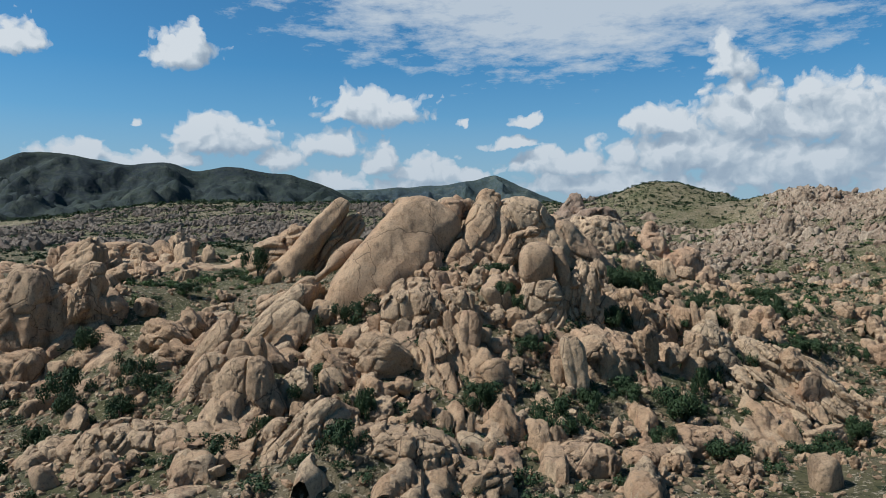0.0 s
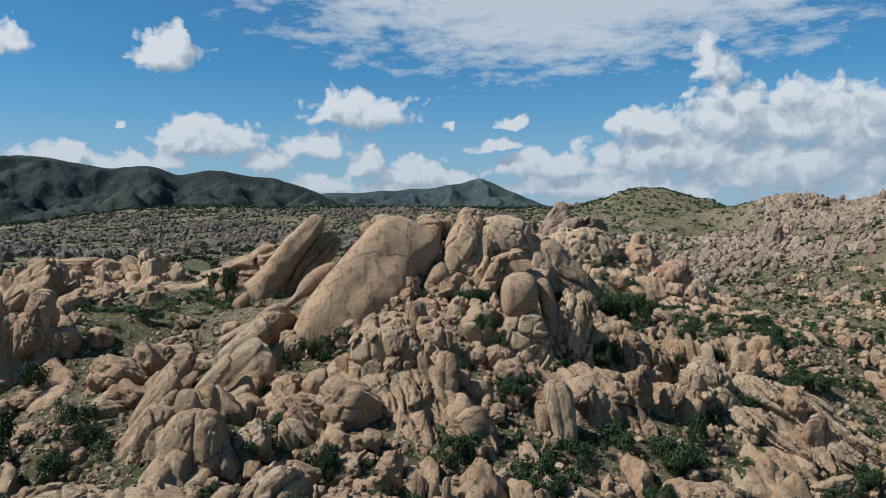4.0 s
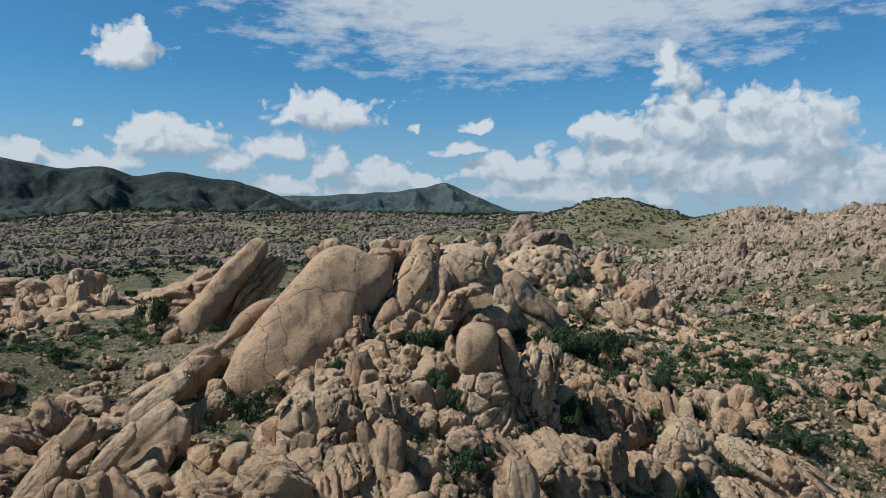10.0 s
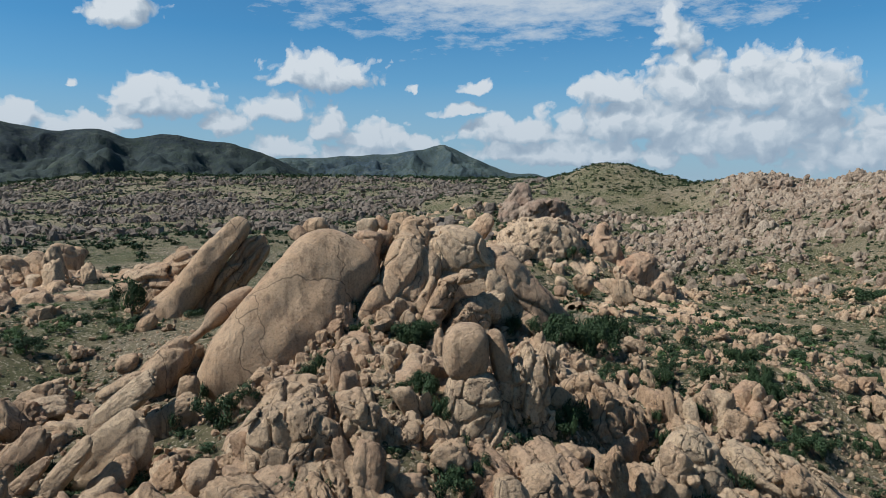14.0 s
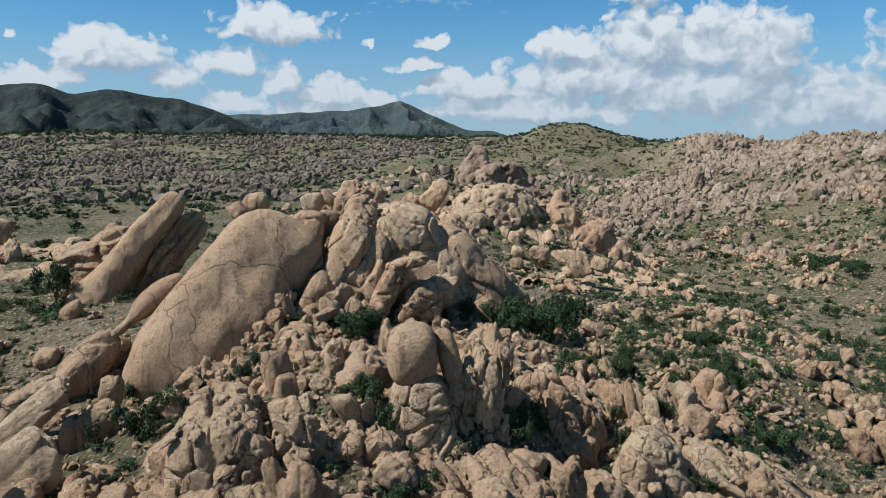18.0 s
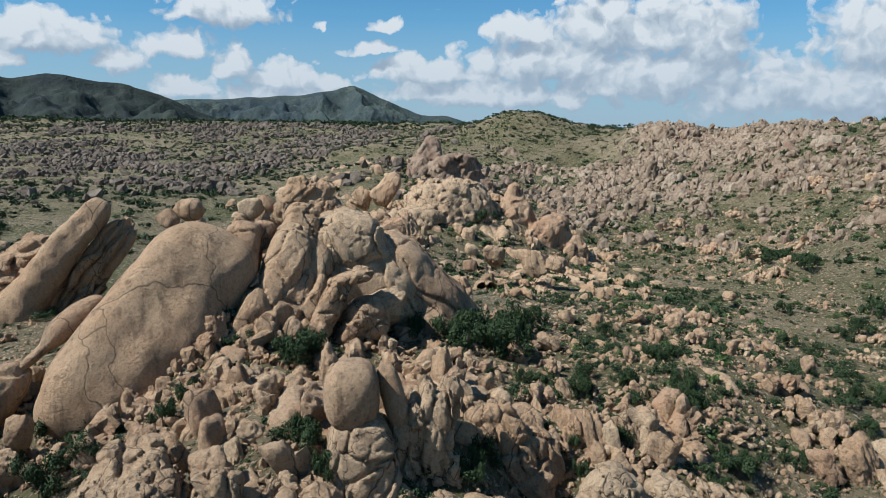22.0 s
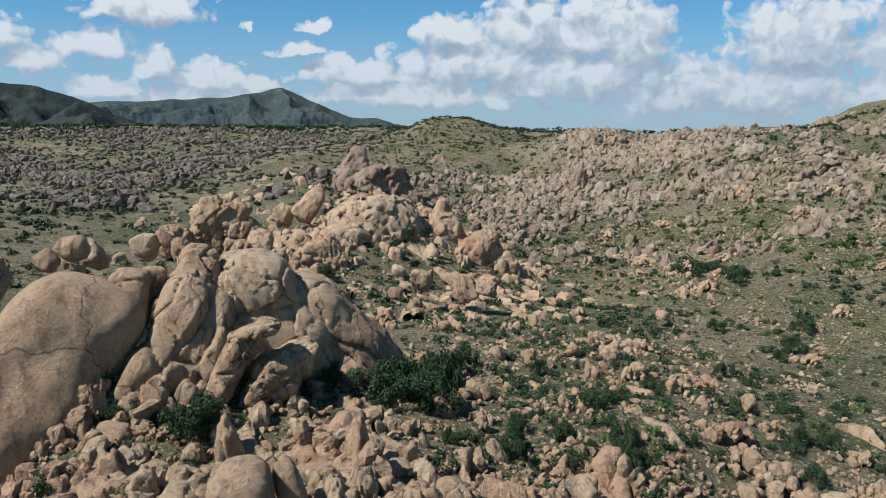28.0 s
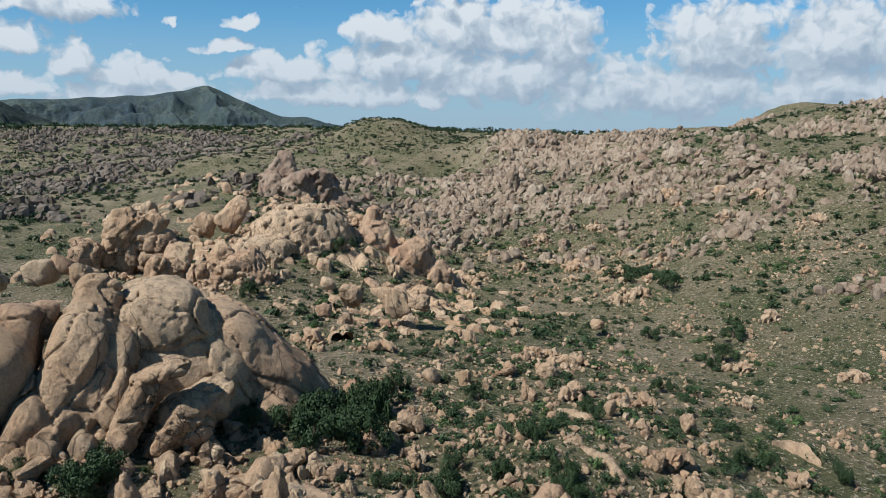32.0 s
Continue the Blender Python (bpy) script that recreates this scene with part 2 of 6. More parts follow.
def granite(name, island=False, jointed=False, warm=(0.43, 0.272, 0.156), pale=(0.53, 0.385, 0.245), pink=(0.39, 0.232, 0.138), dark=(0.075, 0.05, 0.034)):
    k = node_mat(name)
    at = k.place()
    if island:
        pick = k.tree.nodes.new("ShaderNodeNewGeometry").outputs["Random Per Island"]
    else:
        pick = k.tree.nodes.new("ShaderNodeObjectInfo").outputs["Random"]
    tone = k.ramp(pick, [(0.0, pink), (0.35, warm), (0.7, warm), (1.0, pale)])
    broad = k.noise(at, 0.16, 5, 0.6)
    base = k.mix(k.ramp(broad, [(0.35, 0.0), (0.62, 1.0)]), tone, k.mix(0.55, tone, pale))
    # desert varnish and runs that follow the fall of the rock
    runs = k.noise(k.scaled(at, (0.9, 0.9, 0.16)), 0.9, 6, 0.65)
    base = k.mix(k.ramp(runs, [(0.50, 0.0), (0.72, 0.75)]), base, dark)
    lichen = k.noise(at, 2.2, 8, 0.75)
    base = k.mix(k.ramp(lichen, [(0.55, 0.0), (0.66, 0.5)]), base, (0.23, 0.19, 0.15))
    grain = k.noise(at, 4.0, 7, 0.75)
    base = k.mix(0.75, base, k.ramp(grain, [(0.32, (0.36, 0.34, 0.32)), (0.46, (0.94, 0.94, 0.93)), (0.66, (1.22, 1.2, 1.16))]), "MULTIPLY")
    relief = k.math("ADD", k.noise(at, 0.7, 10, 0.72), k.math("MULTIPLY", grain, 0.35))
    # a few long hairline cracks that wander over the faces
    bent = k.tree.nodes.new("ShaderNodeVectorMath")
    bent.operation = "ADD"
    k.link(k.scaled(at, (0.085, 0.085, 0.045)), bent.inputs[0])
    k.link(k.scaled(k.noise(at, 0.3, 3, 0.5), (0.28, 0.2, 0.1)), bent.inputs[1])
    cracks = k.ramp(k.cells(bent.outputs[0], 1.0), [(0.0, 0.0), (0.006, 1.0)])
    base = k.mix(cracks, k.mix(0.75, base, (0.05, 0.038, 0.028)), base)
    if jointed:
        # close-set joints with dark lips
        near = k.tree.nodes.new("ShaderNodeVectorMath")
        near.operation = "ADD"
        k.link(k.scaled(at, (0.30, 0.30, 0.15)), near.inputs[0])
        k.link(k.scaled(k.noise(at, 0.5, 4, 0.6), (0.9, 0.7, 0.5)), near.inputs[1])
        lips = k.ramp(k.cells(near.outputs[0], 1.0), [(0.0, 0.0), (0.018, 1.0)])
        base = k.mix(lips, k.mix(0.8, base, (0.04, 0.03, 0.022)), base)
        relief = k.math("ADD", relief, k.math("MULTIPLY", lips, 0.15))
    k.link(base, k.bsdf.inputs["Base Color"])
    k.bump(k.math("ADD", k.math("MULTIPLY", relief, 1.1), k.math("MULTIPLY", cracks, 0.12)), 1.0, 0.7)
    return k.mat


GRANITE = granite("tan_granite")
GRANITE_JOINTED = granite("tan_granite_split_by_joints", jointed=True)
GRANITE_LOOSE = granite("tan_granite_rubble", island=True)
GRANITE_FAR = granite("grey_pink_granite", island=True, warm=(0.25, 0.176, 0.116), pale=(0.38, 0.298, 0.212), pink=(0.245, 0.155, 0.105), dark=(0.06, 0.048, 0.036))
# darker copy of the far granite, cloud shade put into its colour
GRANITE_SHADED = granite("cloud_shaded_granite", island=True, warm=(0.13, 0.099, 0.073), pale=(0.225, 0.183, 0.14), pink=(0.152, 0.106, 0.08), dark=(0.05, 0.043, 0.036))


def soil():
    k = node_mat("gravelly_soil_with_dry_grass")
    at = k.place()
    patch = k.noise(at, 0.045, 7, 0.65)
    base = k.ramp(patch, [(0.36, (0.235, 0.182, 0.11)), (0.48, (0.172, 0.138, 0.075)), (0.57, (0.115, 0.105, 0.046)), (0.72, (0.066, 0.076, 0.027))])
    grass = k.noise(at, 0.42, 8, 0.72)
    base = k.mix(k.ramp(grass, [(0.56, 0.0), (0.64, 0.55)]), base, (0.115, 0.108, 0.046))
    clump = k.noise(at, 0.55, 3, 0.6)
    base = k.mix(k.ramp(clump, [(0.60, 0.0), (0.63, 0.9)]), base, (0.026, 0.036, 0.013))
    tuft = k.noise(at, 1.3, 6, 0.75)
    base = k.mix(k.ramp(tuft, [(0.55, 0.0), (0.59, 0.85)]), base, (0.03, 0.036, 0.013))
    grit = k.noise(at, 1.9, 6, 0.75)
    base = k.mix(k.ramp(grit, [(0.56, 0.0), (0.60, 0.95)]), base, (0.50, 0.41, 0.29))
    k.link(base, k.bsdf.inputs["Base Color"])
    k.bump(k.math("ADD", tuft, grit), 1.0, 0.8)
    return k.mat


def range_mat(name, low, high, bare):
    k = node_mat(name)
    at = k.place()
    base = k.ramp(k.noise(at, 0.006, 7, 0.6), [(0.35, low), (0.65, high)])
    # bare ground patches; their pale olive also stands in for sunlit slopes
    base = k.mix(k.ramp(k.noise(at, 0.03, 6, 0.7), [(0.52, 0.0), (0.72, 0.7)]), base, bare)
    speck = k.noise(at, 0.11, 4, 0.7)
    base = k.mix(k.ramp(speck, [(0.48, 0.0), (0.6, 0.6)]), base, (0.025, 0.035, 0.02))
    k.link(base, k.bsdf.inputs["Base Color"])
    k.bump(speck, 0.7, 6.0)
    return k.mat


def leaf_mat(name, a, b, island=True):
    k = node_mat(name)
    src = k.tree.nodes.new("ShaderNodeNewGeometry").outputs["Random Per Island"] if island else k.tree.nodes.new("ShaderNodeObjectInfo").outputs["Random"]
    k.link(k.mix(k.noise(k.place(), 0.7, 3), k.ramp(src, [(0.0, a), (1.0, b)]), a), k.bsdf.inputs["Base Color"])
    k.bsdf.inputs["Roughness"].default_value = 0.7
    return k.mat


SOIL = soil()
# cloud shade and blue haze put into this range's scrub colour
RANGE_SHADED = range_mat("cloud_shaded_scrub_mountain", (0.010, 0.016, 0.020), (0.028, 0.037, 0.030), (0.075, 0.078, 0.055))
# the blue of distance haze is painted into this mountain's colour
RANGE_FAR = range_mat("hazed_mountain", (0.026, 0.040, 0.050), (0.056, 0.074, 0.064), (0.115, 0.118, 0.088))
LEAF = leaf_mat("oak_scrub_leaves", (0.020, 0.036, 0.014), (0.055, 0.085, 0.028))
LEAF_LIGHT = leaf_mat("mesquite_leaves", (0.05, 0.085, 0.025), (0.10, 0.14, 0.045))
GRASS = leaf_mat("dry_grass", (0.06, 0.075, 0.025), (0.20, 0.175, 0.07))
BARK = node_mat("grey_bark").mat
BARK.node_tree.nodes["Principled BSDF"].inputs["Base Color"].default_value = (0.10, 0.075, 0.055, 1)


# ---- noise and ground form ----
def lattice(ix, iy, iz, seed):
    h = (ix * 374761393 + iy * 668265263 + iz * 2147483647 + seed * 1274126177) & 0xFFFFFFFF
    h = ((h ^ (h >> 13)) * 1274126177) & 0xFFFFFFFF
    h = h ^ (h >> 16)
    return (h & 0xFFFF) / 65535.0 - 0.5


def vnoise(p, seed=0):
    """Smooth value noise, -0.5 to 0.5, at rows of points."""
    q = np.floor(p).astype(np.int64)
    f = p - q
    f = f * f * (3 - 2 * f)
    out = 0.0
    for dx in (0, 1):
        for dy in (0, 1):
            for dz in (0, 1):
                w = (f[:, 0] if dx else 1 - f[:, 0]) * (f[:, 1] if dy else 1 - f[:, 1]) * (f[:, 2] if dz else 1 - f[:, 2])
                out = out + w * lattice(q[:, 0] + dx, q[:, 1] + dy, q[:, 2] + dz, seed)
    return out


def fbm(p, octaves=4, seed=0, gain=0.5):
    out, a = 0.0, 1.0
    for i in range(octaves):
        out = out + a * vnoise(p, seed + i)
        p, a = p * 2.03 + 11.7, a * gain
    return out


# swells of the land: centre x, y, spread, rise in metres over the plain
SWELLS_BROAD = [
    (364, 396, 130, 40.8), (300, 148, 70, 31.0), (156, -20, 130, -4.1), (76, 484, 70, 10.8), (9, 114, 24, 4.6),
    (145, 462, 36, 20.0), (-68, 12, 40, -13.4), (92, 204, 40, -10.5), (-36, 260, 70, 5.7), (220, 268, 40, 13.9),
    (124, 300, 40, -5.4), (47, 306, 24, 9.6), (-156, 604, 130, 5.0), (28, 18, 24, -8.1), (105, 134, 24, -6.6),
    (297, 402, 24, -2.7), (143, 372, 14, -7.2), (182, 402, 24, 7.0), (252, 588, 40, 6.7), (412, 260, 70, 9.6),
]
SWELLS_LOCAL = [
    (188, 193, 14, 6.9), (348, 108, 40, 8.1), (132, 226, 14, -4.7), (-49, 134, 24, 3.1), (-36, 81, 14, -5.6), (31,
    70, 14, -3.6), (188, 372, 14, 5.6), (316, 268, 40, 7.9), (-2, 294, 14, -4.3), (-2, 596, 14, 3.8), (42, 439,
    14, 4.8), (54, 215, 14, 4.9), (220, 460, 40, 4.1), (-2, 2, 14, -3.5), (87, 81, 14, -3.9), (28, 345, 24, 2.9),
    (98, 305, 14, -3.4), (-260, 204, 70, 1.9), (98, 518, 14, 2.9), (9, 47, 14, -2.5),
]
# knolls and dips of the rocky mound
KNOLLS_FRONT = [
    (5, 82, 9, 2.9), (-31, 82, 9, 3.6), (-2, 118, 9, 3.4), (41, 70, 6, -3.9), (26, 89, 9, 2.4), (-22, 70, 6, 3.3),
    (-2, 128, 6, 5.1), (46, 99, 6, 2.1), (55, 84, 6, -2.7), (12, 65, 6, -1.2), (-12, 97, 4, -2.9), (-50, 88, 4,
    -2.8), (26, 81, 4, -3.3), (-2, 107, 4, 2.0), (-46, 104, 6, 2.6), (-57, 97, 4, -3.4), (31, 99, 6, -1.2), (-6,
    75, 4, 1.9), (-6, 52, 4, 2.3), (23, 75, 4, 1.9),
]
KNOLLS_BACK = [
    (17, 84, 4, 2.2), (26, 60, 6, -1.3), (30, 116, 4, -1.6), (7, 104, 4, 0.8), (36, 81, 4, 1.2), (-31, 108, 6,
    -1.5), (-6, 120, 4, -2.7), (55, 104, 6, 1.4), (-50, 108, 6, 2.1), (-18, 65, 4, 1.7), (-12, 59, 4, -1.3), (46,
    78, 4, -1.8), (-9, 88, 4, 1.8), (7, 88, 4, 2.2), (4, 75, 4, 1.5), (-34, 72, 4, 1.9), (-31, 62, 4, -0.8), (10,
    94, 4, -1.6), (-22, 88, 4, 1.5), (-34, 88, 4, 1.8),
]
# foothills before the mountains
OUTCROP_RISE = [(46, 212, 13, 7), (54, 258, 17, 6), (62, 210, 9, 3), (30, 190, 10, 3)]
FOOTHILLS = [(-300, 1000, 240, 30), (120, 900, 200, 20), (-315, 860, 80, 10), (-90, 760, 120, 8), (500, 900, 260, 24)]


# saddles along the crest of the ridge: x, y, rise
SADDLES_NEAR = [
    (361, 416, -13.9), (330, 468, -13.1), (293, 418, -9.7), (317, 369, -8.2), (187, 443, -8.2), (406, 464, -9.6),
    (272, 475, -8.5), (358, 505, -9.2), (246, 419, -6.6), (255, 367, -5.4), (220, 266, -3.8), (254, 597, -7.2),
    (321, 542, -6.3), (319, 291, -4.2), (218, 514, -5.4), (264, 312, -3.7), (173, 412, -4.1), (321, 401, -4.7),
    (294, 497, -4.9), (391, 550, -5.6),
]
SADDLES_FAR = [
    (383, 343, -3.9), (291, 342, -3.2), (200, 474, -3.8), (384, 441, -3.7), (213, 377, -2.4), (245, 292, -2.0),
    (134, 469, -2.1), (240, 566, -2.8), (313, 446, -2.3), (420, 479, -2.6), (245, 431, -2.0), (291, 445, 2.2),
    (276, 449, -2.5), (297, 274, -1.5), (291, 445, 2.0), (310, 441, -2.1), (336, 390, -1.7), (361, 385, 2.4),
    (365, 611, -2.4), (331, 557, -2.1),
]


def ground_z(x, y):
    x, y = np.asarray(x, float), np.asarray(y, float)
    z = np.full(np.broadcast(x, y).shape, 10.0)
    for cx, cy, s, rise in SWELLS_BROAD + SWELLS_LOCAL + KNOLLS_FRONT + KNOLLS_BACK + OUTCROP_RISE + FOOTHILLS + [(a, b, 22, c) for a, b, c in SADDLES_NEAR + SADDLES_FAR]:
        z = z + rise * np.exp(-((x - cx) ** 2 + (y - cy) ** 2) / (2 * s * s))
    flat = np.stack([x + 0 * z, y + 0 * z, 0 * z], -1).reshape(-1, 3)
    rough = (fbm(flat / 23.0, 3, 5) * 1.6 + fbm(flat / 5.0, 3, 9) * 0.7).reshape(z.shape)
    # rocky humps of the ridge and the broad slope
    hump = np.clip((fbm(flat / 26.0, 3, 41) + 0.05) / 0.3, 0, 1).reshape(z.shape) * 3.0 / (1 + np.exp(-np.clip((x - 120) / 12, -30, 30))) / (1 + np.exp(-np.clip((y - 190) / 15, -30, 30)))
    return z + rough + hump


def mesh_from(name, verts, faces, smooth=True):
    """faces: an array of rows of 3 or 4 corners."""
    me = bpy.data.meshes.new(name)
    verts, faces = np.asarray(verts, np.float32), np.asarray(faces, np.int32)
    n, k = faces.shape
    me.vertices.add(len(verts))
    me.vertices.foreach_set("co", verts.ravel())
    me.loops.add(n * k)
    me.loops.foreach_set("vertex_index", faces.ravel())
    me.polygons.add(n)
    me.polygons.foreach_set("loop_start", np.arange(0, n * k, k, dtype=np.int32))
    me.polygons.foreach_set("use_smooth", np.full(n, smooth))
    me.update(calc_edges=True)
    return me


def sheet(xs, ys, zs):
    """A grid of quads over rows ys and columns xs."""
    gx, gy = np.meshgrid(xs, ys)
    v = np.stack([gx, gy, zs], -1).reshape(-1, 3)
    i = np.arange(len(ys) - 1)[:, None] * len(xs) + np.arange(len(xs) - 1)[None, :]
    f = np.stack([i, i + 1, i + 1 + len(xs), i + len(xs)], -1).reshape(-1, 4)
    return v, f


def spread(lo, hi, step, reach, growth):
    """Even steps between lo and hi, then ever wider ones out to reach on both sides."""
    mid = list(np.arange(lo, hi + step, step))
    a, s = [], step
    x = lo
    while x > -reach:
        s *= growth
        x -= s
        a.append(x)
    b, s = [], step
    x = mid[-1]
    while x < reach:
        s *= growth
        x += s
        b.append(x)
    return np.array(a[::-1] + mid + b)


xs, ys = spread(-110, 270, 1.6, 4600, 1.09), spread(20, 400, 1.6, 4600, 1.09)
gx, gy = np.meshgrid(xs, ys)
ground = new("ground", mesh_from("ground", *sheet(xs, ys, ground_z(gx, gy))))
ground.data.materials.append(SOIL)
tagged(ground, "dry gravelly desert ground with sparse grass and scrub", "ground", kind="structure")

# ---- mountain ranges on the skyline ----
def mountain(name, label, mat, dist, depth, ridge, seed, foot=10.0):
    """ridge: heading in degrees and height in metres along the crest."""
    heads, tops = np.array([r[0] for r in ridge], float), np.array([r[1] for r in ridge], float)
    az = np.linspace(heads[0], heads[-1], 420)
    top = np.interp(az, heads, tops)
    top = np.convolve(np.pad(top, 4, "edge"), np.ones(9) / 9, "valid")
    rr = np.linspace(-1, 0.6, 110)
    A, R = np.meshgrid(np.radians(az), rr)
    d = dist + depth * R
    x, y = d * np.sin(A), d * np.cos(A)
    p = np.stack([x, y, 0 * x], -1).reshape(-1, 3)
    bend = (fbm(p / (dist * 0.10), 3, seed + 30) * 0.10 * dist).reshape(x.shape)
    spur = np.abs(vnoise(np.stack([(x + bend).ravel() / (dist * 0.055), y.ravel() / (dist * 0.16), 0 * x.ravel()], -1), seed)).reshape(x.shape) * 2
    fine = fbm(p / (dist * 0.022), 4, seed + 9).reshape(x.shape)
    fall = np.clip(1 - np.abs(R), 0, 1)
    slope = fall ** 1.25 * (1 - 1.1 * spur * (1 - fall) ** 0.55)
    crown = np.clip((1 - fall) * 6, 0, 1)
    z = foot + (top[None, :] - foot) * slope + fine * dist * 0.016 * crown + fine * dist * 0.0022
    v = np.stack([x, y, z], -1).reshape(-1, 3)
    i = np.arange(len(rr) - 1)[:, None] * len(az) + np.arange(len(az) - 1)[None, :]
    f = np.stack([i, i + 1, i + 1 + len(az), i + len(az)], -1).reshape(-1, 4)
    ob = new(name, mesh_from(name, v, f))
    ob.data.materials.append(mat)
    return tagged(ob, label, "mountain", kind="structure")


mountain("mountain_dark", "scrub-covered mountain range below the clouds, their shade and haze in its colour", RANGE_SHADED, 1500, 520,
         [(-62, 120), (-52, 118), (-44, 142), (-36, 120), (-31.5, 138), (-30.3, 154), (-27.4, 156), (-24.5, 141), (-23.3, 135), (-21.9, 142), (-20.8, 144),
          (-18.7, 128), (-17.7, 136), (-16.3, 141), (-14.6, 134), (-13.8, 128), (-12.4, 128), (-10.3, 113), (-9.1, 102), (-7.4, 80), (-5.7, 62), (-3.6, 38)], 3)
mountain("mountain_far", "distant mountain with one rounded peak, blue-green from haze put into its colour", RANGE_FAR, 2500, 620,
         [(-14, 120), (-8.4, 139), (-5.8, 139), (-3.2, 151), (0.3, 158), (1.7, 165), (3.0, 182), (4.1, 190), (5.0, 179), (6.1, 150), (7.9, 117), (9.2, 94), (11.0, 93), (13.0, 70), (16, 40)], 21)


# ---- rock shapes ----
def ico(level):
    bm = bmesh.new()
    bmesh.ops.create_icosphere(bm, subdivisions=level, radius=1)
    bm.verts.ensure_lookup_table()
    v = np.array([q.co[:] for q in bm.verts])
    f = np.array([[c.index for c in face.verts] for face in bm.faces])
    bm.free()
    return v / np.linalg.norm(v, axis=1)[:, None], f


ICO = {n: ico(n) for n in (1, 2, 3, 4, 5)}


def turn_matrix(rx, ry, rz):
    return np.array(Euler((rx, ry, rz)).to_matrix())


def joints3(p, seed):
    """Irregular blocks one unit across: gap to the next block and a number from 0 to 1 for each block."""
    q = np.floor(p).astype(np.int64)
    best, second, pick = np.full(len(p), 9.0), np.full(len(p), 9.0), np.zeros(len(p))
    for du, dv, dw in itertools.product((-1, 0, 1), repeat=3):
        a, b, c = q[:, 0] + du, q[:, 1] + dv, q[:, 2] + dw
        h = (a * 374761393 + b * 668265263 + c * 1013904223 + seed * 1274126177) & 0xFFFFFFFF
        h = ((h ^ (h >> 13)) * 1274126177) & 0xFFFFFFFF
        h = h ^ (h >> 16)
        h = [((h >> k) & 1023) / 1023.0 - 0.5 for k in (0, 10, 20)]
        d = np.sqrt((p[:, 0] - a - 0.5 - 0.85 * h[0]) ** 2 + (p[:, 1] - b - 0.5 - 0.85 * h[1]) ** 2 + (p[:, 2] - c - 0.5 - 0.85 * h[2]) ** 2)
        first = d < best
        second = np.where(first, best, np.minimum(second, d))
        best = np.where(first, d, best)
        pick = np.where(first, (h[0] * 7.3 + h[1] * 3.1) % 1.0, pick)
    return second - best, pick


def rock_shape(seed, level, power=9.0, planes=11, rough=0.10, joints=0, ribs=0.0):
    """A weathered granite block, one unit in half size: a soft-edged polyhedron with hollows, cut by open joints that leave steps; ribs: upright flutes."""
    rnd = np.random.RandomState(seed)
    d, f = ICO[level]
    n = rnd.normal(size=(planes, 3))
    n = np.concatenate([n / np.linalg.norm(n, axis=1)[:, None], np.eye(3), -np.eye(3)])
    n += rnd.normal(size=n.shape) * 0.16
    n /= np.linalg.norm(n, axis=1)[:, None]
    h = rnd.uniform(0.78, 1.08, len(n))
    r = (np.maximum(d @ n.T, 0) / h) ** power
    r = r.sum(1) ** (-1 / power)
    v = d * r[:, None]
    out = fbm(v * 1.4 + seed * 3.1, 3, seed) * rough * 2.4
    if level >= 4:
        out = out + fbm(v * 5.0 + seed, 4, seed + 40, 0.6) * rough * 0.7
    if joints and level >= 4:
        turn = turn_matrix(*rnd.normal(0, 0.25, 3))
        q = (v + fbm(v * 1.6, 2, seed + 5)[:, None] * 0.16) @ turn.T * ((2.7, 2.7, 0.75) if ribs else (0.62, 0.62, 0.5) if joints < 5 else (1.5, 1.5, 1.25))
        gap, pick = joints3(q + seed * 7.3, seed)
        wide = (0.30 if level == 4 else 0.17) * (1.4 if ribs else 1.0)
        out = out + (pick - 0.5) * (0.04 if joints < 5 else 0.16) - (0.07 if joints < 5 else 0.15) * np.clip(1 - gap / wide, 0, 1) ** 1.5
    return v * (1 + out)[:, None], f


TINY = [rock_shape(60 + i, 1, 16, 5, 0.34) for i in range(24)]
SMALL = [rock_shape(100 + i, 2, 16, 5, 0.20) for i in range(24)]
MIDDLE = [rock_shape(200 + i, 3, 14, 6, 0.16, 2) for i in range(24)]


def heap_mesh(name, rows, shapes, rnd):
    """rows: x, y, z, half length, half width, half height, lean about x, lean about y, heading: joined into one mesh."""
    vs, fs, base = [], [], 0
    for x, y, z, a, b, c, rx, ry, head in rows:
        v, f = shapes[rnd.randint(len(shapes))]
        m = turn_matrix(rx, ry, head) @ np.diag((a, b, c))
        vs.append(v @ m.T + (x, y, z))
        fs.append(f + base)
        base += len(v)
    return mesh_from(name, np.concatenate(vs), np.concatenate(fs), False)


# ---- single rocks ----
# kinds: edge sharpness, facets, roughness, joints, ribs
ROCK_KINDS = {"s": (5.5, 8, 0.09, 2, 0.0), "r": (4.5, 9, 0.07, 1, 0.0), "b": (11.0, 8, 0.10, 5, 0.0), "g": (8.0, 8, 0.10, 5, 0.09)}
ROCK_LABELS = {
    "split_rock": "thin granite slab split from its neighbour",
    "leaning_rock": "long smooth granite slab leaning on the slope",
    "standing_rock": "upright granite pillar standing among blocks",
    "outcrop_rock": "weathered granite rock on a distant outcrop",
    "valley_boulder": "granite boulder lying on the grassy valley edge",
    "meadow_boulder": "rounded granite boulder beside the green meadow",
}
ROUND, BLOCKY = "rounded tan granite boulder resting among rocks", "blocky jointed granite boulder with worn edges"
SHAPES = {}


